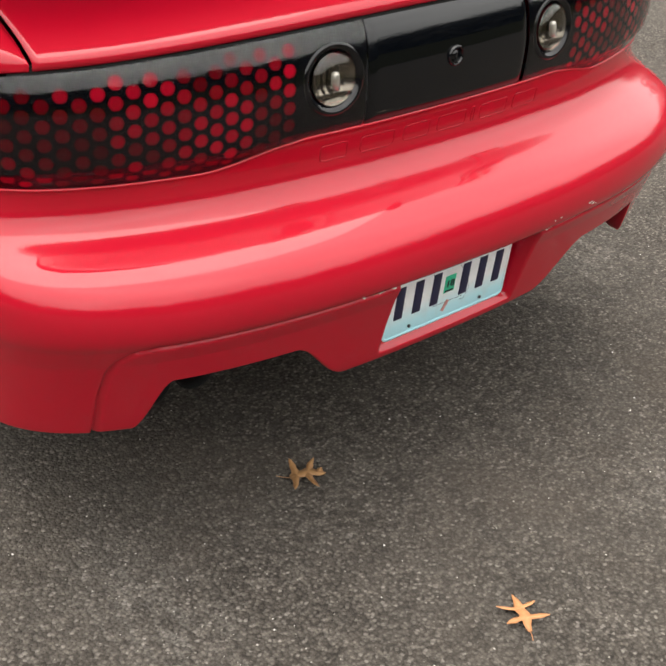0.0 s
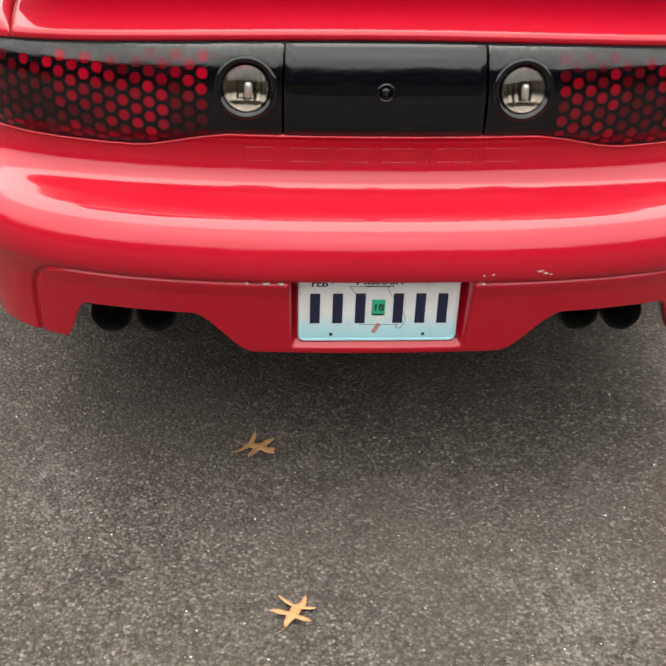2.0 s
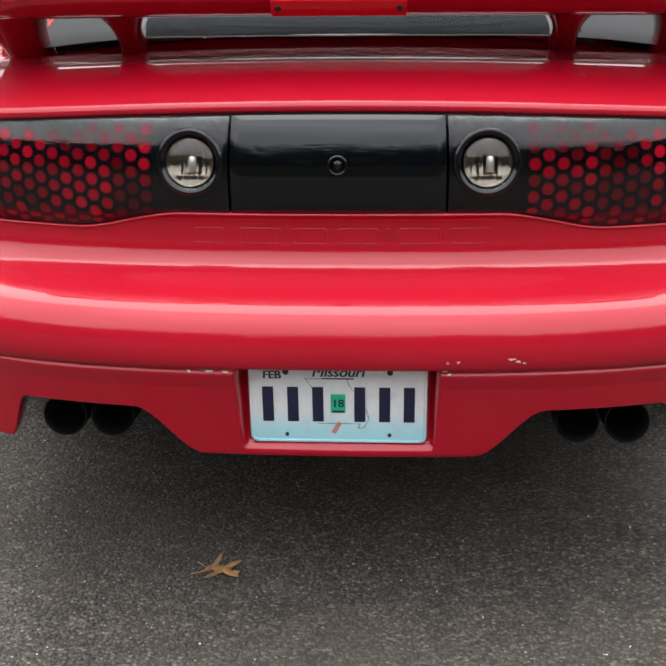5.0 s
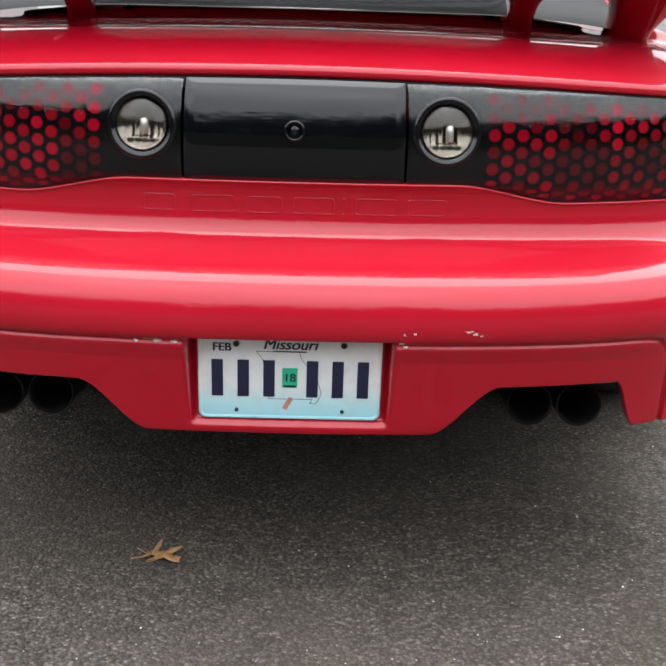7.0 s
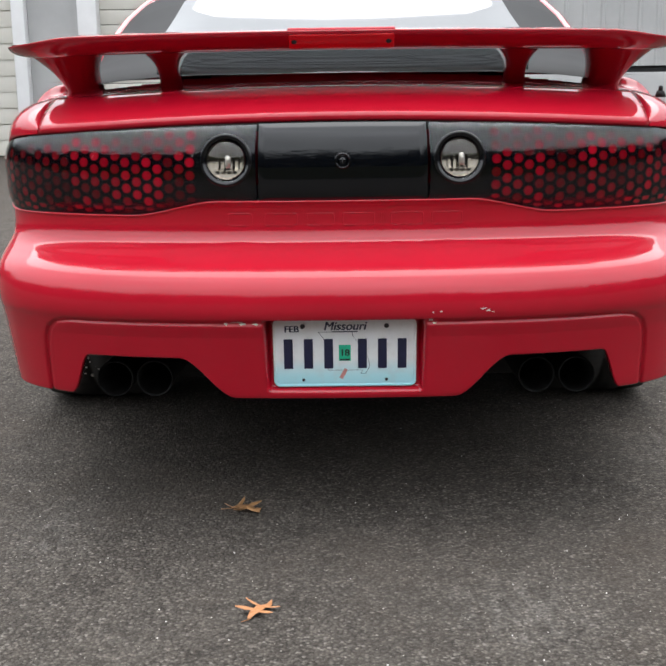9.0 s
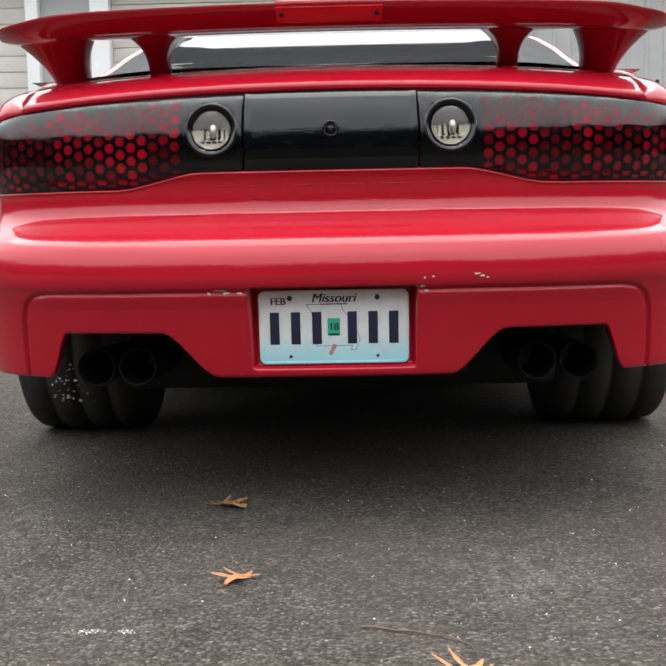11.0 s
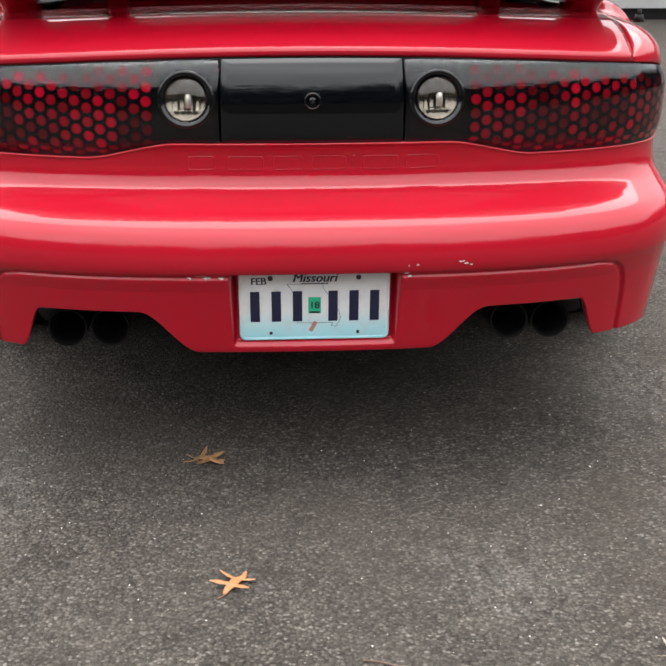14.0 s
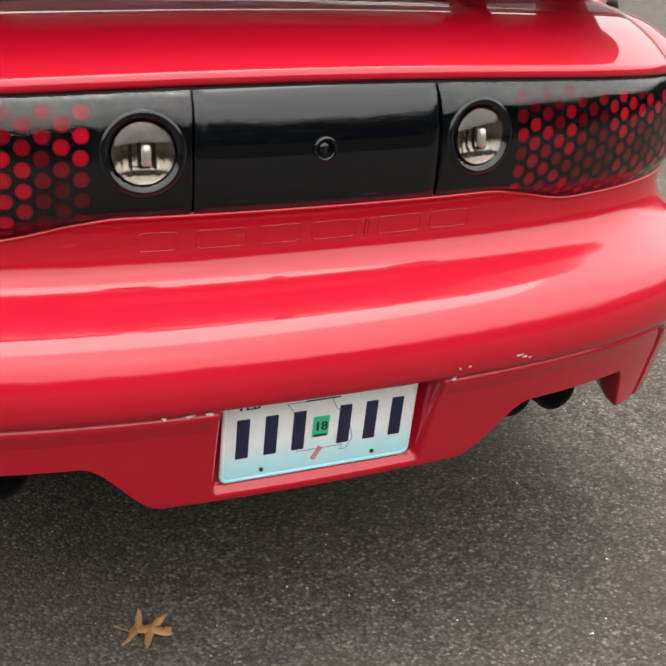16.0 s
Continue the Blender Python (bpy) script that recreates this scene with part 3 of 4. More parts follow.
def build_cabin(car):
    def roof_z(y):
        return float(np.interp(y, ROOF[:, 0], ROOF[:, 1]))

    def section(y, u):
        k = 0.3 + 0.7 * float(smoothstep(0.4, 1.1, y))
        return (glass_half(y) * u, y, roof_z(y) - k * (0.012 * u * u + 0.062 * max(0.0, (abs(u) - 0.55) / 0.45) ** 2))

    us = np.linspace(-1, 1, 121)
    ys = np.linspace(0.405, 1.62, 110)
    rows = [[section(y, u) for u in us] for y in ys]

    def pane(i, j):
        u, v = abs(us[j] + us[j + 1]) / 2 / 0.74, (i + 0.5) / (len(ys) - 4)
        return i > 0 and u < 1 and v < 1 and max(0.0, (u - 0.82) / 0.18) ** 2 + max(0.0, (v - 0.87) / 0.13, (0.07 - v) / 0.07) ** 2 < 1

    glass = part("rear_window", grid("rear_window", rows, keep=pane), TINT, car, "dark sloping hatch glass mirroring the sky")
    part("window_border", grid("window_border", rows, keep=lambda i, j: not pane(i, j)), FRIT, glass, "black border of the hatch glass")
    rows = [[section(y, u) for u in us] for y in np.linspace(1.62, 2.32, 16)]
    part("roof", grid("roof", rows), RED, car)
    rows = [[section(y, u) for u in us] for y in np.linspace(2.32, 2.95, 14)]
    part("windscreen", grid("windscreen", rows), TINT, car)
    for sg in (-1, 1):
        rows = []
        for t in np.linspace(0, 1, 12):
            row = []
            for y in np.linspace(0.50, 2.95, 56):
                x, _, z = section(y, 1.0)
                bx, bz = 0.745, 0.965
                row.append((sg * (x + (bx - x) * t), y, z + (bz - z) * t if z > bz else z - 0.004 * t))
            rows.append(row)
        part("side_window", grid("side_window", rows, flip=sg > 0), TINT, car)
        # red roof rail along the glass edge
        rows = []
        for y in np.linspace(0.43, 2.9, 60):
            x, _, z = section(y, 1.0)
            rows.append([(sg * (x + 0.012 * math.cos(a)), y, z + 0.010 * math.sin(a)) for a in np.linspace(0, 2 * math.pi, 10, endpoint=False)])
        part("roof_rail", grid("roof_rail", rows, close=True), RED, car)


def build_wing(car):
    sect = [(0.0980, 1.0652), (0.0990, 1.0626), (0.1150, 1.0525), (0.137, 1.0415), (0.165, 1.0325), (0.20, 1.0275), (0.26, 1.0315), (0.34, 1.0430), (0.43, 1.0575), (0.482, 1.0638), (0.489, 1.0665), (0.478, 1.0690),
            (0.36, 1.0752), (0.27, 1.0752), (0.20, 1.0728), (0.15, 1.0698), (0.112, 1.0672)]
    sect = np.array(sect)
    loop = spline(np.vstack([sect, sect[:1]]), 0.012)[:-1]
    rows = []
    us = np.linspace(-1, 1, 97)
    for u in us:
        x = 0.763 * math.sin(u * math.pi / 2)
        a = abs(x)
        sweep = 0.06 * (a / 0.757) ** 2 + 0.05 * max(0, (a - 0.45) / 0.307) ** 2
        sink = -0.008 * (a / 0.757) ** 2 - 0.016 * float(smoothstep(0.58, 0.763, a))
        shrink = max(0.0005, 1 - max(0, (a - 0.69) / 0.0732) ** 2.2) ** 0.48
        thick = shrink * (1 - 0.45 * float(smoothstep(0.60, 0.76, a)))
        cy, cz = 0.27, 1.058 + 0.011 * float(smoothstep(0.55, 0.74, a))
        row = []
        for y, z in loop:
            ys = cy + (y - cy) * shrink
            yy = ys + sweep * (1 - 0.5 * (ys - 0.12) / 0.21)
            row.append((x, yy, cz + (z - cz) * thick + sink))
        rows.append(row)
    wing = part("rear_wing", grid("rear_wing", rows, close=True, flip=True), RED, car, "red raised wing on four pillars")

    def pillar(x0, x1, w0, w1, y0, y1, d0, d1, z0, z1, sg, flare):
        rows = []
        for t in np.linspace(0, 1, 18):
            k = t**1.6
            foot = (1 - t) ** 5
            cx = x0 + (x1 - x0) * k
            w = w0 + (w1 - w0) * t**flare + 0.022 * (1 - t) ** 4
            d = d0 + (d1 - d0) * t + 0.012 * foot
            cy = y0 + (y1 - y0) * t
            row = []
            for a in np.linspace(0, 2 * math.pi, 28, endpoint=False):
                c, s = math.cos(a), math.sin(a)
                row.append((sg * (cx + w * np.sign(c) * abs(c) ** 0.7), cy + d * np.sign(s) * abs(s) ** 0.7, z0 + (z1 - z0) * t))
            rows.append(row)
        return grid("pillar", rows, close=True, flip=sg > 0)

    for sg in (-1, 1):
        part("pillar", pillar(0.407, 0.400, 0.021, 0.085, 0.470, 0.285, 0.040, 0.065, 0.925, 1.046, sg, 5.0), RED, wing)
        part("pillar", pillar(0.617, 0.648, 0.034, 0.106, 0.500, 0.325, 0.040, 0.080, 0.905, 1.050, sg, 2.6), RED, wing)
    # brake light in the middle of the wing
    bm = bmesh.new()
    box(bm, (0, 0.1250, 1.0480), (0.224, 0.014, 0.042), 0.003, Matrix.Rotation(radians(50), 3, "X"))
    brake = part("brake_light", bm, RED_LENS, wing, "long red third brake light")
    bm = bmesh.new()
    box(bm, (0, 0.190, 1.0672), (0.228, 0.160, 0.010), 0.004)
    part("light_cover", bm, RED, wing)
    for sg in (-1, 1):
        sc = part("screw", lathe("screw", [(0.006, 0.004), (0.006, -0.001), (0.004, -0.003), (0.0, -0.003)], 14), SHADOW_GAP, brake)
        sc.matrix_basis = pose(sg * 0.100, 0.1195, 1.0435, 50)


def tyre_stones():
    """Chips pressed into the tread of one tyre, low on its rear face."""
    rng = random.Random(5)
    bm = bmesh.new()
    for _ in range(46):
        a = radians(rng.gauss(-33, 6))
        c = Vector((rng.gauss(0.022, 0.020), 0.3295 * math.cos(a), 0.3295 * math.sin(a)))
        r = rng.uniform(0.0012, 0.0034)
        box(bm, c, (r * 2, r * 1.6, r * rng.uniform(1.0, 2.4)), 0.0, Matrix.Rotation(rng.uniform(0, 3), 3, "X") @ Matrix.Rotation(rng.uniform(0, 3), 3, "Y"))
    return bm


def build_under(car):
    bm = bmesh.new()
    box(bm, (0, 2.4, 0.27), (1.10, 3.7, 0.16), 0.03)
    part("floor_pan", bm, UNDER, car, "sooty black underbody")
    bm = bmesh.new()
    box(bm, (0, 2.4, 0.25), (1.78, 1.7, 0.13), 0.03)
    part("sill_tray", bm, UNDER, car)
    bm = bmesh.new()
    box(bm, (0, 0.56, 0.34), (0.62, 0.50, 0.19), 0.04)
    part("fuel_tank", bm, UNDER, car)
    bm = bmesh.new()
    box(bm, (0, 0.33, 0.46), (1.45, 0.40, 0.14), 0.03)
    part("bumper_core", bm, UNDER, car)
    axle = part("rear_axle", lathe("rear_axle", [(0.0, -0.6), (0.045, -0.6), (0.045, -0.12), (0.13, -0.06), (0.13, 0.06), (0.045, 0.12), (0.045, 0.6), (0.0, 0.6)], 24, "X"), UNDER, car)
    axle.matrix_basis = pose(0, 1.12, 0.33)
    for sg in (-1, 1):
        for x in (0.437, 0.528):
            tip = part("exhaust_tip", lathe("exhaust_tip", [(0.036, 0.30), (0.036, 0.06), (0.037, 0.012), (0.0385, 0.0), (0.041, -0.002), (0.042, 0.004), (0.041, 0.012), (0.040, 0.34)], 28), PIPE, car, "sooty dark round exhaust tip")
            tip.matrix_basis = pose(sg * x, 0.15, 0.302, -3)
    # wheels
    outer = 0.925
    tyre_prof = [(0.22, -0.16), (0.25, -0.168), (0.29, -0.172), (0.312, -0.166), (0.324, -0.152), (0.3285, -0.125)]
    for g in (-0.085, 0.0, 0.085):
        tyre_prof += [(0.331, g - 0.008), (0.325, g - 0.005), (0.325, g + 0.005), (0.331, g + 0.008)]
    tyre_prof += [(0.3285, 0.125), (0.324, 0.152), (0.312, 0.166), (0.29, 0.172), (0.25, 0.168), (0.22, 0.16)]
    rim_prof = [(0.0, 0.10), (0.05, 0.10), (0.06, 0.09), (0.17, 0.06), (0.20, 0.13), (0.222, 0.162), (0.222, -0.15), (0.0, -0.15)]
    for sg in (-1, 1):
        for y in (1.12, 3.68):
            wheel = part("wheel", lathe("wheel", rim_prof, 40, "X"), ALLOY, car, "alloy wheel")
            tyre = part("tyre", lathe("tyre", tyre_prof, 72, "X"), RUBBER, wheel, "wide worn black tyre")
            wheel.matrix_basis = pose(sg * (outer - 0.172), y, 0.329, 0, 0, 0 if sg > 0 else 180)
            if sg < 0 and y < 2:
                tagged(part("stone_chips", tyre_stones(), PRIMER, tyre, "pale stone chips caught in the tread", smooth=False), kind="stuff")


def build_trim(car):
    # shallow raised outlines on the bumper, one for each embossed shape
    for x0, x1 in ((-0.248, -0.196), (-0.169, -0.099), (-0.078, -0.020), (-0.001, 0.066), (0.080, 0.086), (0.102, 0.171), (0.189, 0.254)):
        s0, s1 = s_of(x0, 0.67), s_of(x1, 0.67)
        bm = bmesh.new()
        zc, hh, r = 0.675, 0.0135, 0.006
        ring = []
        for k, (dx, dz) in enumerate(rounded(s1 - s0, 2 * hh, min(r, (s1 - s0) / 2.1), 4)):
            sc, d = (s0 + s1) / 2, Vector((dx, dz)).normalized()
            ring.append([bm.verts.new(skin(sc + dx + d.x * o, zc + dz + d.y * o, h)) for o, h in ((0.0016, -0.0008), (0.0, 0.0016), (-0.0016, -0.0008))])
        for a, b in zip(ring, ring[1:] + ring[:1]):
            for k in (0, 1):
                bm.faces.new((a[k], b[k], b[k + 1], a[k + 1]))
        part("emblem", bm, RED, car, "shallow embossed red bars")
    # rolled edge of the bumper under the lamps
    rows = []
    for s in np.linspace(-LAMP_END + 0.012, LAMP_END - 0.012, 241):
        c = skin(s, lamp_bottom(s) - 0.0015, 0.0012)
        n = (skin(s, lamp_bottom(s), 0.01) - skin(s, lamp_bottom(s), 0.0)) * 100
        rows.append([c + 0.0024 * math.cos(q) * n + np.array([0, 0, 0.0024 * math.sin(q)]) for q in np.linspace(0, 2 * math.pi, 8, endpoint=False)])
    part("bumper_edge", grid("bumper_edge", rows, close=True), RED, car)
    # black filler strip added to darken the gap between the lid and the lamps
    rows = [[skin(q, lamp_top(q) + d, -0.007) for q in np.linspace(-0.72, 0.72, 161)] for d in (-0.012, 0.0, 0.012)]
    solid(part("lid_gap_filler", grid("lid_gap_filler", rows, flip=True), SHADOW_GAP, car, "black filler strip that darkens the gap under the lid"), 0.003)
    # chipped paint along the crease
    rng = random.Random(4)
    for x, z, w, h in ((-0.247, 0.4735, 0.010, 0.005), (-0.225, 0.4785, 0.034, 0.0035), (-0.212, 0.4735, 0.020, 0.006), (-0.186, 0.473, 0.014, 0.004), (0.178, 0.481, 0.013, 0.006),
                       (0.186, 0.4725, 0.010, 0.004), (0.182, 0.4985, 0.005, 0.004), (0.199, 0.500, 0.005, 0.004), (0.286, 0.504, 0.016, 0.004), (0.296, 0.4995, 0.010, 0.005), (0.306, 0.4965, 0.008, 0.003)):
        bm = bmesh.new()
        s = s_of(x, z)
        ring = []
        for k in range(20):
            a = 2 * math.pi * k / 20
            q = rng.uniform(0.4, 1.15)
            zz = z + h * q * math.sin(a) * 0.5
            inn = valance_in(s, zz)
            p = skin(s + w * q * math.cos(a) * 0.5, zz, 0.0007)
            p[1] += inn
            ring.append(bm.verts.new(p))
        bm.faces.new(ring)
        part("paint_chip", bm, PRIMER, car, "pale chip through the red paint")


car = build_car()


def build_aerial():
    bm = bmesh.new()
    bmesh.ops.create_cone(bm, cap_ends=True, segments=20, radius1=0.014, radius2=0.009, depth=0.016, matrix=Matrix.Translation((0, 0, -0.004)))
    base = part("aerial_base", bm, SHADOW_GAP, car, "small black aerial base")
    base.matrix_basis = pose(0.783, 0.50, 0.922)
    bm = bmesh.new()
    bmesh.ops.create_cone(bm, cap_ends=True, segments=12, radius1=0.006, radius2=0.005, depth=0.014)
    part("aerial_tip", bm, SHADOW_GAP, base).location = (0, 0, 0.009)


build_aerial()


# ---- number plate ----
def text_mesh(words, size, shear=0.0, depth=0.0004, bold=0.0):
    cu = bpy.data.curves.new("text", "FONT")
    cu.body, cu.size, cu.shear, cu.extrude = words, size, shear, depth
    cu.offset = 0.0
    cu.align_x, cu.align_y = "CENTER", "CENTER"
    ob = bpy.data.objects.new("text", cu)
    scene.collection.objects.link(ob)
    bpy.context.view_layer.update()
    me = bpy.data.meshes.new_from_object(ob.evaluated_get(bpy.context.evaluated_depsgraph_get()))
    bpy.data.objects.remove(ob)
    bpy.data.curves.remove(cu)
    if bold:
        bm = bmesh.new()
        for k, dx in enumerate((-bold, 0.0, bold)):
            n = len(bm.verts)
            bm.from_mesh(me)
            bm.verts.ensure_lookup_table()
            for v in bm.verts[n:]:
                v.co.x += dx
                v.co.z += 0.00006 * k
        bm.to_mesh(me)
        bm.free()
    return me


def plate_material():
    p = Mat("plate_white", (0.8, 0.8, 0.78), 0.42)
    c = p.node("ShaderNodeTexCoord")
    sp = p.node("ShaderNodeSeparateXYZ")
    p.link(c.outputs["Object"], sp.inputs[0])
    col = p.ramp(p.remap(sp.outputs["Z"], -0.076, 0.076, 0, 1), [(0.0, (0.30, 0.60, 0.68)), (0.16, (0.38, 0.66, 0.71)), (0.42, (0.72, 0.74, 0.74)), (1.0, (0.74, 0.74, 0.73))])
    dirt = p.noise(35.0, 6.0)
    p.colour(p.mix(p.remap(dirt, 0.5, 0.8, 0, 0.35), col, (0.45, 0.44, 0.42)))
    return p.m


def build_plate():
    white = plate_material()
    navy = plain("plate_navy", (0.012, 0.014, 0.045), 0.4)
    green = plain("sticker_green", (0.02, 0.42, 0.24), 0.45)
    black = plain("plate_black", (0.012, 0.012, 0.014), 0.5)
    robin = plain("faded_pink", (0.45, 0.20, 0.18), 0.5)
    plate = thing("number_plate", "white number plate fading to pale blue, screwed to the bumper", "number plate", (0, -0.0075, 0.3975))
    bm = bmesh.new()
    loops = []
    for inset, y in ((0.0, 0.0015), (0.0, -0.0005), (0.0016, -0.0018), (0.0042, -0.0018), (0.0062, -0.0004)):
        loops.append([bm.verts.new((x, y, z)) for x, z in rounded(0.3048 - 2 * inset, 0.1524 - 2 * inset, 0.0135 - inset)])
    for a, b in zip(loops, loops[1:]):
        for k in range(len(a)):
            m = (k + 1) % len(a)
            bm.faces.new((a[k], a[m], b[m], b[k]))
    bm.faces.new(loops[-1])
    bm.faces.new(loops[0][::-1])
    bmesh.ops.recalc_face_normals(bm, faces=bm.faces)
    part("sheet", bm, white, plate, smooth=False)
    # raised bars in place of the characters
    for x in (-0.1205, -0.0775, -0.0345, 0.0375, 0.0800, 0.1220):
        bm = bmesh.new()
        box(bm, (x, -0.0012, -0.0015), (0.019, 0.0022, 0.0665), 0.0009)
        part("bar", bm, navy, plate)
    # state outline
    pts = [(-0.056, 0.047), (0.016, 0.047), (0.017, 0.040), (0.022, 0.030), (0.040, 0.010), (0.049, -0.012), (0.053, -0.028), (0.050, -0.036), (0.044, -0.047), (0.034, -0.047), (0.038, -0.039), (-0.035, -0.039), (-0.036, 0.016), (-0.042, 0.024), (-0.046, 0.034)]
    bm = bmesh.new()
    for (x0, z0), (x1, z1) in zip(pts, pts[1:] + pts[:1]):
        d = Vector((x1 - x0, 0, z1 - z0))
        nrm = Vector((-d.z, 0, d.x)).normalized() * 0.00045
        vs = [bm.verts.new((x0 + nrm.x, -0.0007, z0 + nrm.z)), bm.verts.new((x1 + nrm.x, -0.0007, z1 + nrm.z)), bm.verts.new((x1 - nrm.x, -0.0007, z1 - nrm.z)), bm.verts.new((x0 - nrm.x, -0.0007, z0 - nrm.z))]
        bm.faces.new(vs)
    part("outline", bm, navy, plate, smooth=False)
    # sticker
    bm = bmesh.new()
    box(bm, (0, -0.0008, 0.0), (0.0255, 0.0010, 0.036), 0.0004)
    sticker = part("sticker", bm, green, plate, "green year sticker")
    yr = part("figures", text_mesh("18", 0.021, bold=0.0005), black, sticker, smooth=False)
    yr.matrix_basis = pose(0, -0.0017, 0, 90)
    bm = bmesh.new()
    box(bm, (0, -0.0015, -0.0150), (0.020, 0.0008, 0.0036))
    part("band", bm, black, sticker, smooth=False)
    for words, x, z, size, sh in (("Missouri", 0.000, 0.0595, 0.0262, 0.25), ("FEB", -0.1125, 0.0535, 0.0205, 0.0)):
        w = part("lettering", text_mesh(words, size, sh, bold=0.0007), navy, plate, smooth=False)
        w.matrix_basis = pose(x, -0.0010, z, 90)
    bm = bmesh.new()
    box(bm, (0.0, -0.0008, 0.0475), (0.055, 0.0006, 0.0022))
    part("small_bar", bm, navy, plate, smooth=False)
    bm = bmesh.new()
    box(bm, (-0.003, -0.0008, -0.047), (0.008, 0.0006, 0.024), 0, Matrix.Rotation(radians(28), 3, "Y"))
    part("patch", bm, robin, plate, smooth=False)
    for sx in (-1, 1):
        for z, r in ((0.0603, 0.0052), (-0.0603, 0.0032)):
            sc = part("screw", lathe("screw", [(r, 0.001), (r, -0.0022), (r * 0.8, -0.0030), (0.0, -0.0030)], 16), black, plate)
            sc.matrix_basis = pose(sx * 0.0889, -0.0005, z)
    plate.rotation_euler = (radians(5.0), 0, 0)
    return plate


build_plate()


# ---- things on the ground ----
def leaf_material(name, a, b):
    p = Mat(name, a, 0.6)
    p.colour(p.ramp(p.noise(60.0, 5.0), [(0.3, a), (0.7, b)]))
    p.bump(p.noise(250.0, 3.0), 0.4, 0.0008)
    return p.m


def build_leaf(label, at, turn, arms, length, stem, mat, curl=0.010, seed=1, size=1.0):
    """A dry oak leaf: a midrib with lobes (root, tip along, tip aside) and a stem."""
    rng = random.Random(seed)
    leaf = thing("oak_leaf", label, "leaf", at, "fallen leaves")
    bm = bmesh.new()

    def lift(x, y):
        return 0.0055 + curl * (abs(y) / 0.04) ** 1.5 + 0.004 * math.sin(70 * x + seed)

    def ribbon(pts, widths):
        prev = None
        for k, ((x, y), w) in enumerate(zip(pts, widths)):
            a, b = pts[max(0, k - 1)], pts[min(len(pts) - 1, k + 1)]
            d = Vector((b[0] - a[0], b[1] - a[1])).normalized()
            nx, ny = -d.y * w, d.x * w
            row = [bm.verts.new((x + nx * q, y + ny * q, lift(x + nx * q, y + ny * q) + (0.0012 if q == 0 else 0))) for q in (-1, 0, 1)]
            if prev:
                for i in (0, 1):
                    bm.faces.new((prev[i], row[i], row[i + 1], prev[i + 1]))
            prev = row

    half_l = length / 2
    base = -half_l + stem
    n = 14
    ribbon([(base + (half_l - base) * k / n, 0.0015 * math.sin(k)) for k in range(n + 1)], [0.0008 + 0.0085 * math.sin(math.pi * min(1, 0.06 + 0.94 * k / n)) ** 0.8 for k in range(n + 1)])
    for root, along, side in arms:
        pts, ws = [], []
        for k in range(9):
            t = k / 8
            pts.append((root + (along - root) * t**1.5, side * t))
            ws.append(0.0085 * (1 - t) ** 0.8 * (0.85 + 0.3 * rng.random()) * (1 - 0.35 * math.sin(math.pi * min(1, t * 1.6)) ** 2) + 0.0007)
        ribbon(pts, ws)
    blade = part("blade", bm, mat, leaf)
    solid(blade, 0.0006, 0.0)
    bm = bmesh.new()
    prev = None
    for k in range(7):
        t = k / 6
        x, y, z = base + 0.003 - (stem + 0.003) * t, 0.004 * t * t, 0.003 + 0.004 * t
        row = [bm.verts.new((x, y + 0.0009 * math.cos(q), z + 0.0009 * math.sin(q))) for q in (0, 2.1, 4.2)]
        if prev:
            for i in range(3):
                bm.faces.new((prev[i], row[i], row[(i + 1) % 3], prev[(i + 1) % 3]))
        prev = row
    part("stem", bm, mat, leaf)
    leaf.rotation_euler = (0, 0, radians(turn))
    leaf.scale = (size, size, size)
    return leaf


TAN = leaf_material("tan_leaf", (0.22, 0.11, 0.04), (0.32, 0.17, 0.07))
GOLD = leaf_material("gold_leaf", (0.40, 0.165, 0.062), (0.50, 0.23, 0.095))
PALE = leaf_material("pale_leaf", (0.34, 0.26, 0.18), (0.44, 0.35, 0.26))
ARMS = [(-0.006, -0.019, 0.038), (-0.006, -0.013, -0.039), (0.018, 0.024, 0.041), (0.022, 0.029, -0.030)]
SPREAD = [(-0.008, -0.013, 0.034), (-0.010, -0.019, -0.043), (0.012, 0.027, 0.030), (0.010, 0.016, -0.054), (0.030, 0.036, 0.012)]
build_leaf("dry tan oak leaf with pointed lobes on asphalt", (-0.2420, 0.093, 0.0), -25.6, SPREAD, 0.080, 0.022, TAN, 0.010, 1, 1.2)
build_leaf("golden brown oak leaf lying on asphalt", (-0.1660, -0.410, 0.0), 63, ARMS, 0.105, 0.020, GOLD, 0.008, 2)
build_leaf("crumpled light brown leaf by a twig", (0.185, -0.815, 0.0), 50, ARMS, 0.10, 0.02, GOLD, 0.018, 3)
build_leaf("yellowed leaf on asphalt", (-0.395, -0.850, 0.0), 10, ARMS, 0.10, 0.02, PALE, 0.012, 4)
build_leaf("pale curled leaf on asphalt", (0.572, -0.648, 0.0), 20, SPREAD, 0.09, 0.02, PALE, 0.014, 5)


def build_twig():
    pts = spline([(0.049, -0.638), (0.10, -0.655), (0.15, -0.672), (0.183, -0.690), (0.203, -0.715), (0.212, -0.745)], 0.006)
    rows = []
    for k, (x, y) in enumerate(pts):
        r = 0.0017 * (1 - 0.6 * k / len(pts))
        z = 0.0025 + 0.002 * abs(math.sin(k * 0.35))
        rows.append([(x + r * math.cos(a) * 0.5, y + r * math.cos(a), z + r * math.sin(a)) for a in np.linspace(0, 2 * math.pi, 6, endpoint=False)])
    ob = part("twig", grid("twig", rows, close=True), plain("twig_bark", (0.12, 0.072, 0.054), 0.7, vary=0.3, scale=80))
    tagged(ob, "thin reddish brown twig on the asphalt", "twig")


build_twig()


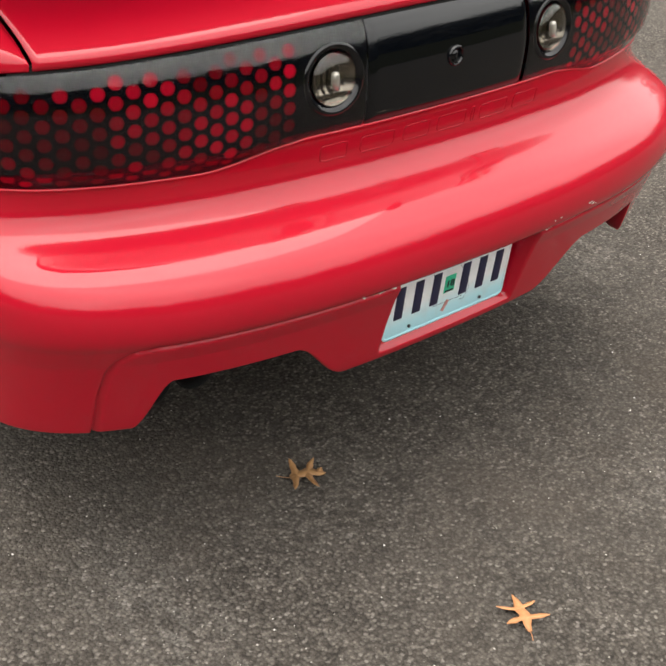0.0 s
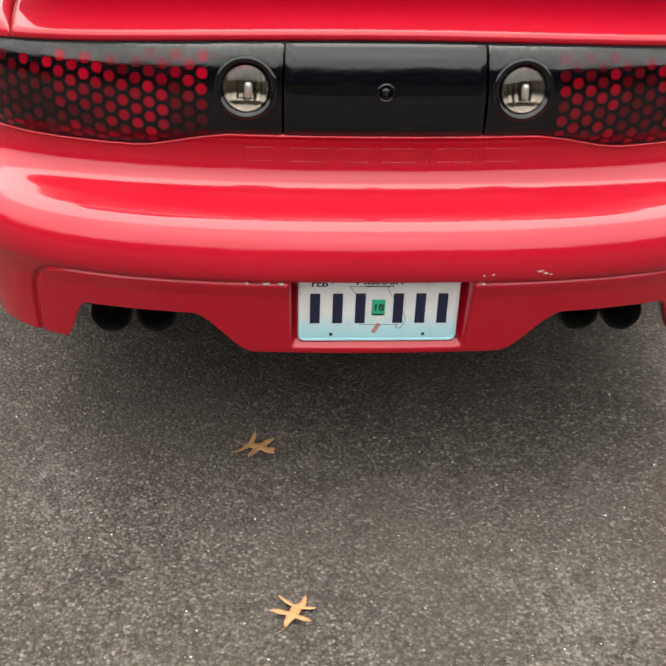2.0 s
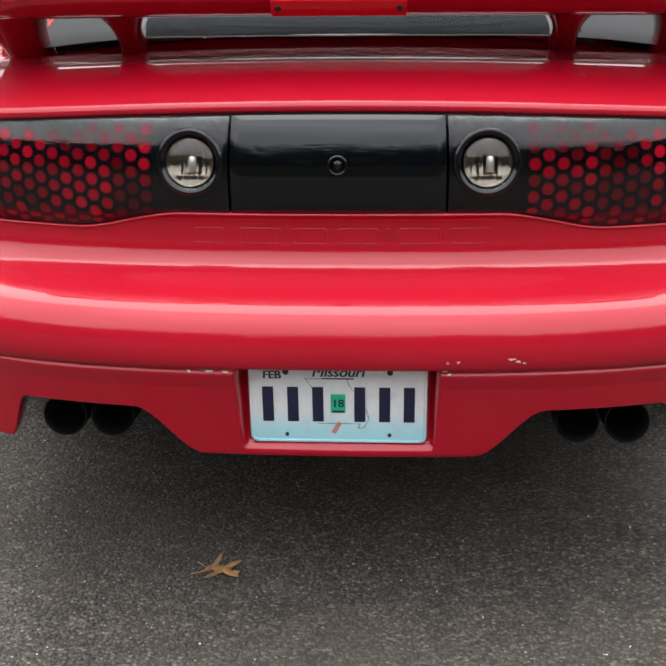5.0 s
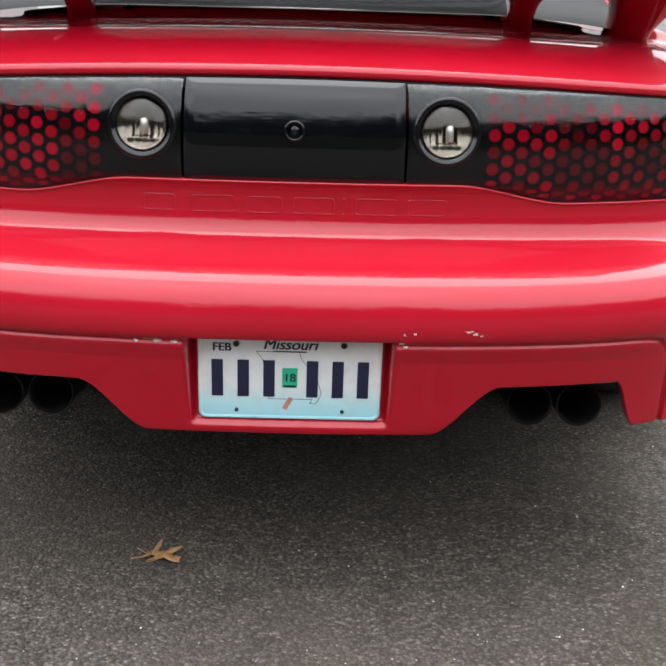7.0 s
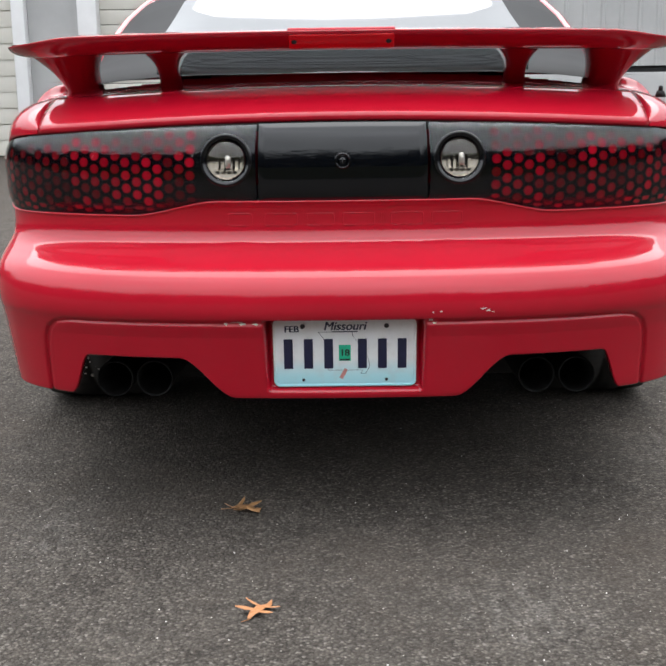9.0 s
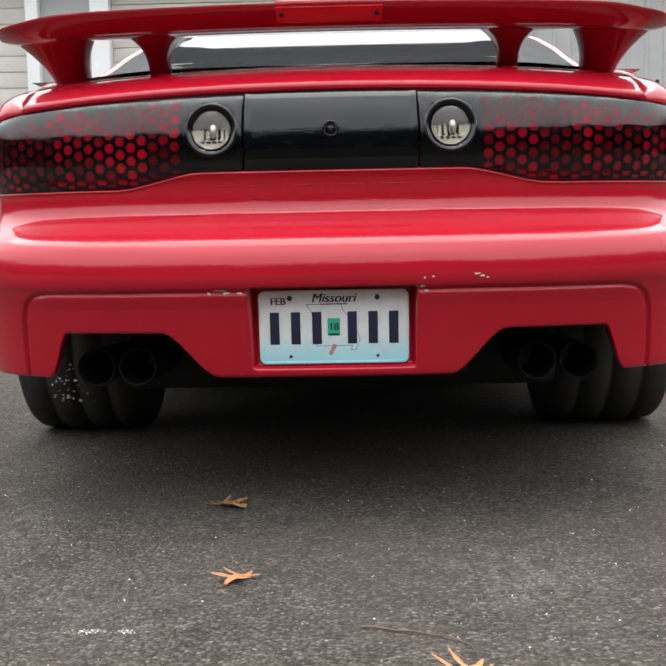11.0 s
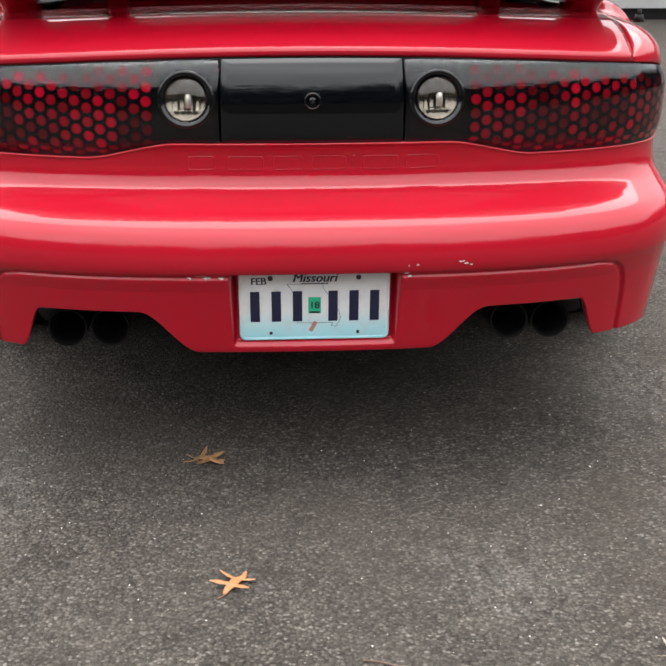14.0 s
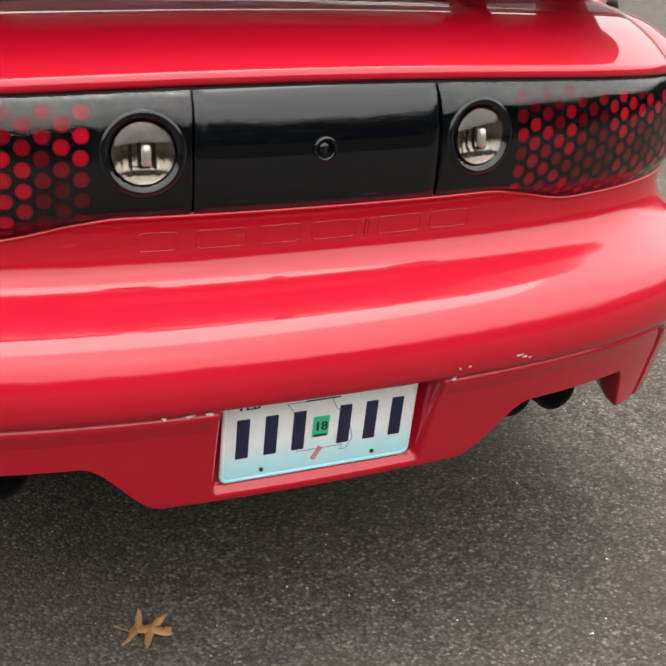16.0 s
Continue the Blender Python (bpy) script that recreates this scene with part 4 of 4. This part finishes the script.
def grit_material():
    p = Mat("pale_grit", (0.3, 0.28, 0.25), 0.7)
    geo = p.node("ShaderNodeNewGeometry")
    p.colour(p.ramp(geo.outputs["Random Per Island"], [(0.0, (0.13, 0.12, 0.10)), (0.6, (0.27, 0.25, 0.22)), (0.85, (0.45, 0.43, 0.39)), (1.0, (0.75, 0.73, 0.70))]))
    return p.m


def build_grit():
    rng = random.Random(11)
    verts, faces = [], []
    spots = [(rng.uniform(-1.3, 1.3), rng.uniform(-1.1, 1.0)) for _ in range(1100)]
    for cx, cy, w, h, n in ((-0.66, 0.0, 0.07, 0.12, 90), (-0.60, -0.12, 0.05, 0.08, 50), (0.28, -0.43, 0.06, 0.10, 90), (0.40, -0.36, 0.03, 0.07, 40), (-0.36, -0.64, 0.012, 0.004, 60), (-0.305, -0.641, 0.008, 0.004, 40), (0.9, 0.55, 0.1, 0.1, 60)):
        spots += [(rng.gauss(cx, w), rng.gauss(cy, h)) for _ in range(n if w < 0.02 else n // 2)]
    for x, y in spots:
        r = rng.choice((0.0008, 0.0010, 0.0012, 0.0012, 0.0015, 0.0018, 0.0024))
        b = len(verts)
        turn = rng.uniform(0, 6.28)
        for k in range(5):
            a, q = turn + k * 1.2566, r * rng.uniform(0.65, 1.15)
            verts.append((x + q * math.cos(a), y + q * math.sin(a), 0.0))
        verts.append((x + r * rng.uniform(-0.3, 0.3), y + r * rng.uniform(-0.3, 0.3), r * 0.8))
        faces += [(b + k, b + (k + 1) % 5, b + 5) for k in range(5)]
    ob = part("grit", mesh_of("grit", verts, faces), grit_material(), smooth=False)
    tagged(ob, "pale grit sprinkled in the asphalt", "grit", kind="stuff")


build_grit()


# ---- the garage beyond the car ----
def build_garage():
    grey = plain("grey_cladding", (0.43, 0.43, 0.425), 0.6, vary=0.06, scale=3)
    cream = plain("cream_door", (0.60, 0.58, 0.52), 0.55, vary=0.05, scale=3)
    white = plain("white_trim", (0.78, 0.78, 0.78), 0.5, vary=0.04, scale=5)
    dark = plain("base_gap", (0.03, 0.03, 0.03), 0.8)
    gy = 12.0
    wall = tagged(part("wall_north", rib_wall(2.05, 16.0, 1.03, 3.9, gy), grey, smooth=False), "grey metal cladding with upright ribs", "wall", kind="structure")
    base = bmesh.new()
    box(base, (9.0, gy + 0.10, 0.545), (13.9, 0.12, 0.81), 0.01)
    part("plinth", base, grey, wall)
    base = bmesh.new()
    box(base, (9.0, gy + 0.20, 0.50), (13.9, 0.10, 1.08))
    part("gap", base, dark, wall)
    bm = bmesh.new()
    box(bm, (0, gy - 0.30, 3.95), (34, 0.05, 0.20), 0.01)
    tagged(part("roof_edge", bm, white), "white eave board of the garage", "roof", kind="structure")
    shingle = plain("dark_shingles", (0.022, 0.021, 0.020), 0.95, vary=0.35, scale=4, bump=0.5, spec=0.1)
    roof = thing("garage_roof", "dark shingled pitched roof of the garage", "roof", (0, gy, 0), kind="structure")
    for k in range(22):
        bm = bmesh.new()
        t = (k + 0.5) / 22
        box(bm, (0, -0.35 + 7.6 * t, 4.03 + 4.88 * t), (34, 0.42, 0.05), 0.0, Matrix.Rotation(math.atan2(4.88, 7.6) - 0.08, 3, "X"))
        part("shingle_course", bm, shingle, roof)
    bm = bmesh.new()
    box(bm, (0, gy + 0.6, 1.95), (34, 0.2, 3.9))
    tagged(part("wall_core", bm, dark), "dark inner wall of the garage", "wall", kind="structure")
    # sectional door
    door = thing("garage_door", "cream sectional garage door with level panel joints", "garage door", (0, gy, 0))
    rows = 21
    for k in range(rows):
        bm = bmesh.new()
        box(bm, (-0.64, 0.16, 0.09 + k * 0.18), (4.84, 0.05, 0.172), 0.006)
        part("panel", bm, cream, door)
    for x, w in ((-4.04, 0.16), (-3.18, 0.24), (1.915, 0.27)):
        bm = bmesh.new()
        box(bm, (x, gy + 0.05, 1.94), (w, 0.22, 3.88), 0.01)
        tagged(part("door_post", bm, white), "white post beside the garage door", "post", group="garage posts")
    bm = bmesh.new()
    box(bm, (-3.63, gy + 0.12, 1.95), (0.66, 0.06, 3.9), 0.01)
    tagged(part("wall_panel", bm, grey), "plain grey wall panel between white posts", "wall", kind="structure")
    siding = thing("lap_siding", "cream horizontal siding boards", "siding", (0, gy, 0), kind="structure")
    for k in range(19):
        bm = bmesh.new()
        box(bm, (-8.1, 0.14, 0.11 + k * 0.2), (7.95, 0.04, 0.20), 0.004, Matrix.Rotation(radians(-4), 3, "X"))
        part("board", bm, cream, siding)
    return door


def rib_wall(x0, x1, z0, z1, y):
    xs, ds = [], []
    x = x0
    k = 0
    while x < x1:
        for dx, d in ((0.0, 0.0), (0.022, -0.016), (0.05, -0.016), (0.072, 0.0)):
            xs.append(x + dx)
            ds.append(d)
        x += 0.23
    rows = [[(a, y + 0.1 + d, z) for a, d in zip(xs, ds)] for z in (z0, z1)]
    return grid("wall_north", rows)


build_garage()


# ---- unseen lawn behind the driveway, added to darken the mirrored ground ----
def build_unseen_lawn():
    p = Mat("unseen_grass", (0.03, 0.03, 0.016), 1.0, spec=0.0)
    p.colour(p.ramp(p.noise(4.0, 8.0), [(0.3, (0.020, 0.021, 0.011)), (0.7, (0.045, 0.042, 0.024))]))
    p.bump(p.noise(60.0, 5.0), 0.8, 0.03)
    rows = [[(x, y, 0.012) for x in np.linspace(-200, 200, 41)] for y in np.linspace(-200, -4.4, 31)]
    tagged(part("lawn", grid("lawn", rows, flip=True), p.m), "unseen dull lawn, added to darken the ground in reflections", "lawn", kind="structure")


build_unseen_lawn()


# ---- far woods behind, which close the horizon ----
def build_woods():
    rng = np.random.default_rng(21)

    def crowns(cx, cy, tall, count, low, high, spread):
        """Small four-sided twig clumps round each trunk, thinning out towards the top."""
        n = len(cx) * count
        x = np.repeat(cx, count) + rng.normal(0, spread, n)
        y = np.repeat(cy, count) + rng.normal(0, spread, n)
        u = rng.uniform(0.0, 1.0, n) ** 0.7
        z = np.repeat(tall, count) * u
        r = rng.uniform(low, high, n) * (1.25 - 0.85 * u)
        v = np.stack([x, y, z], 1)[:, None, :] + r[:, None, None] * rng.uniform(-1, 1, (n, 4, 3)) * np.array((0.8, 0.8, 1.5))
        v[:, :, 2] = np.maximum(v[:, :, 2], 0.0)
        return v.reshape(-1, 3)

    a = np.radians(rng.uniform(150, 390, 420))
    d = rng.uniform(45, 80, 420)
    far = crowns(d * np.cos(a), d * np.sin(a) - 4, rng.uniform(12.5, 16.5, 420), 170, 0.3, 1.3, 2.4)
    a = np.radians(rng.uniform(150, 390, 500))
    d = rng.uniform(42, 60, 500)
    scrub = crowns(d * np.cos(a), d * np.sin(a) - 4, rng.uniform(3.5, 7.5, 500), 70, 0.8, 2.0, 1.8)
    verts = np.vstack([far, scrub])
    b = np.arange(0, len(verts), 4)[:, None, None]
    faces = (b + np.array(((0, 1, 2), (0, 2, 3), (0, 1, 3), (1, 2, 3)))[None]).reshape(-1, 3)
    ob = part("far_woods", mesh_of("far_woods", verts.tolist(), faces.tolist()), plain("bare_woods", (0.038, 0.035, 0.031), 0.9, vary=0.3, scale=0.3), smooth=False)
    tagged(ob, "far bare woods along the horizon", "woods", kind="stuff")


build_woods()


# ---- unseen evergreens behind the garage, added to block low sky from reflections ----
def build_unseen_trees():
    rng = np.random.default_rng(8)
    n, count = 260, 260
    cx = np.repeat(np.linspace(-44, 44, n) + rng.uniform(-0.5, 0.5, n), count)
    cy = np.repeat(rng.uniform(24.5, 29.0, n), count)
    tall = np.repeat(rng.uniform(9.6, 10.2, n), count)
    u = rng.uniform(0.0, 1.0, n * count) ** 0.75
    a, d = rng.uniform(0, 2 * math.pi, n * count), np.sqrt(rng.uniform(0, 1, n * count)) * (3.2 * (1 - u) ** 0.7 + 0.25)
    at = np.stack([cx + d * np.cos(a), cy + d * np.sin(a), tall * u], 1)
    r = rng.uniform(0.45, 0.95, n * count) * (1.15 - 0.7 * u)
    v = (at[:, None, :] + r[:, None, None] * rng.uniform(-1, 1, (n * count, 4, 3))).reshape(-1, 3)
    v[:, 2] = np.maximum(v[:, 2], 0.0)
    f = (np.arange(0, len(v), 4)[:, None, None] + np.array(((0, 1, 2), (0, 2, 3), (0, 1, 3), (1, 2, 3)))[None]).reshape(-1, 3)
    ob = part("unseen_trees", mesh_of("unseen_trees", v.tolist(), f.tolist()), plain("dark_needles", (0.022, 0.027, 0.017), 0.9, vary=0.4, scale=0.5, spec=0.1), smooth=False)
    tagged(ob, "unseen dark trees, added behind the garage to block low sky", "trees", kind="stuff")


build_unseen_trees()
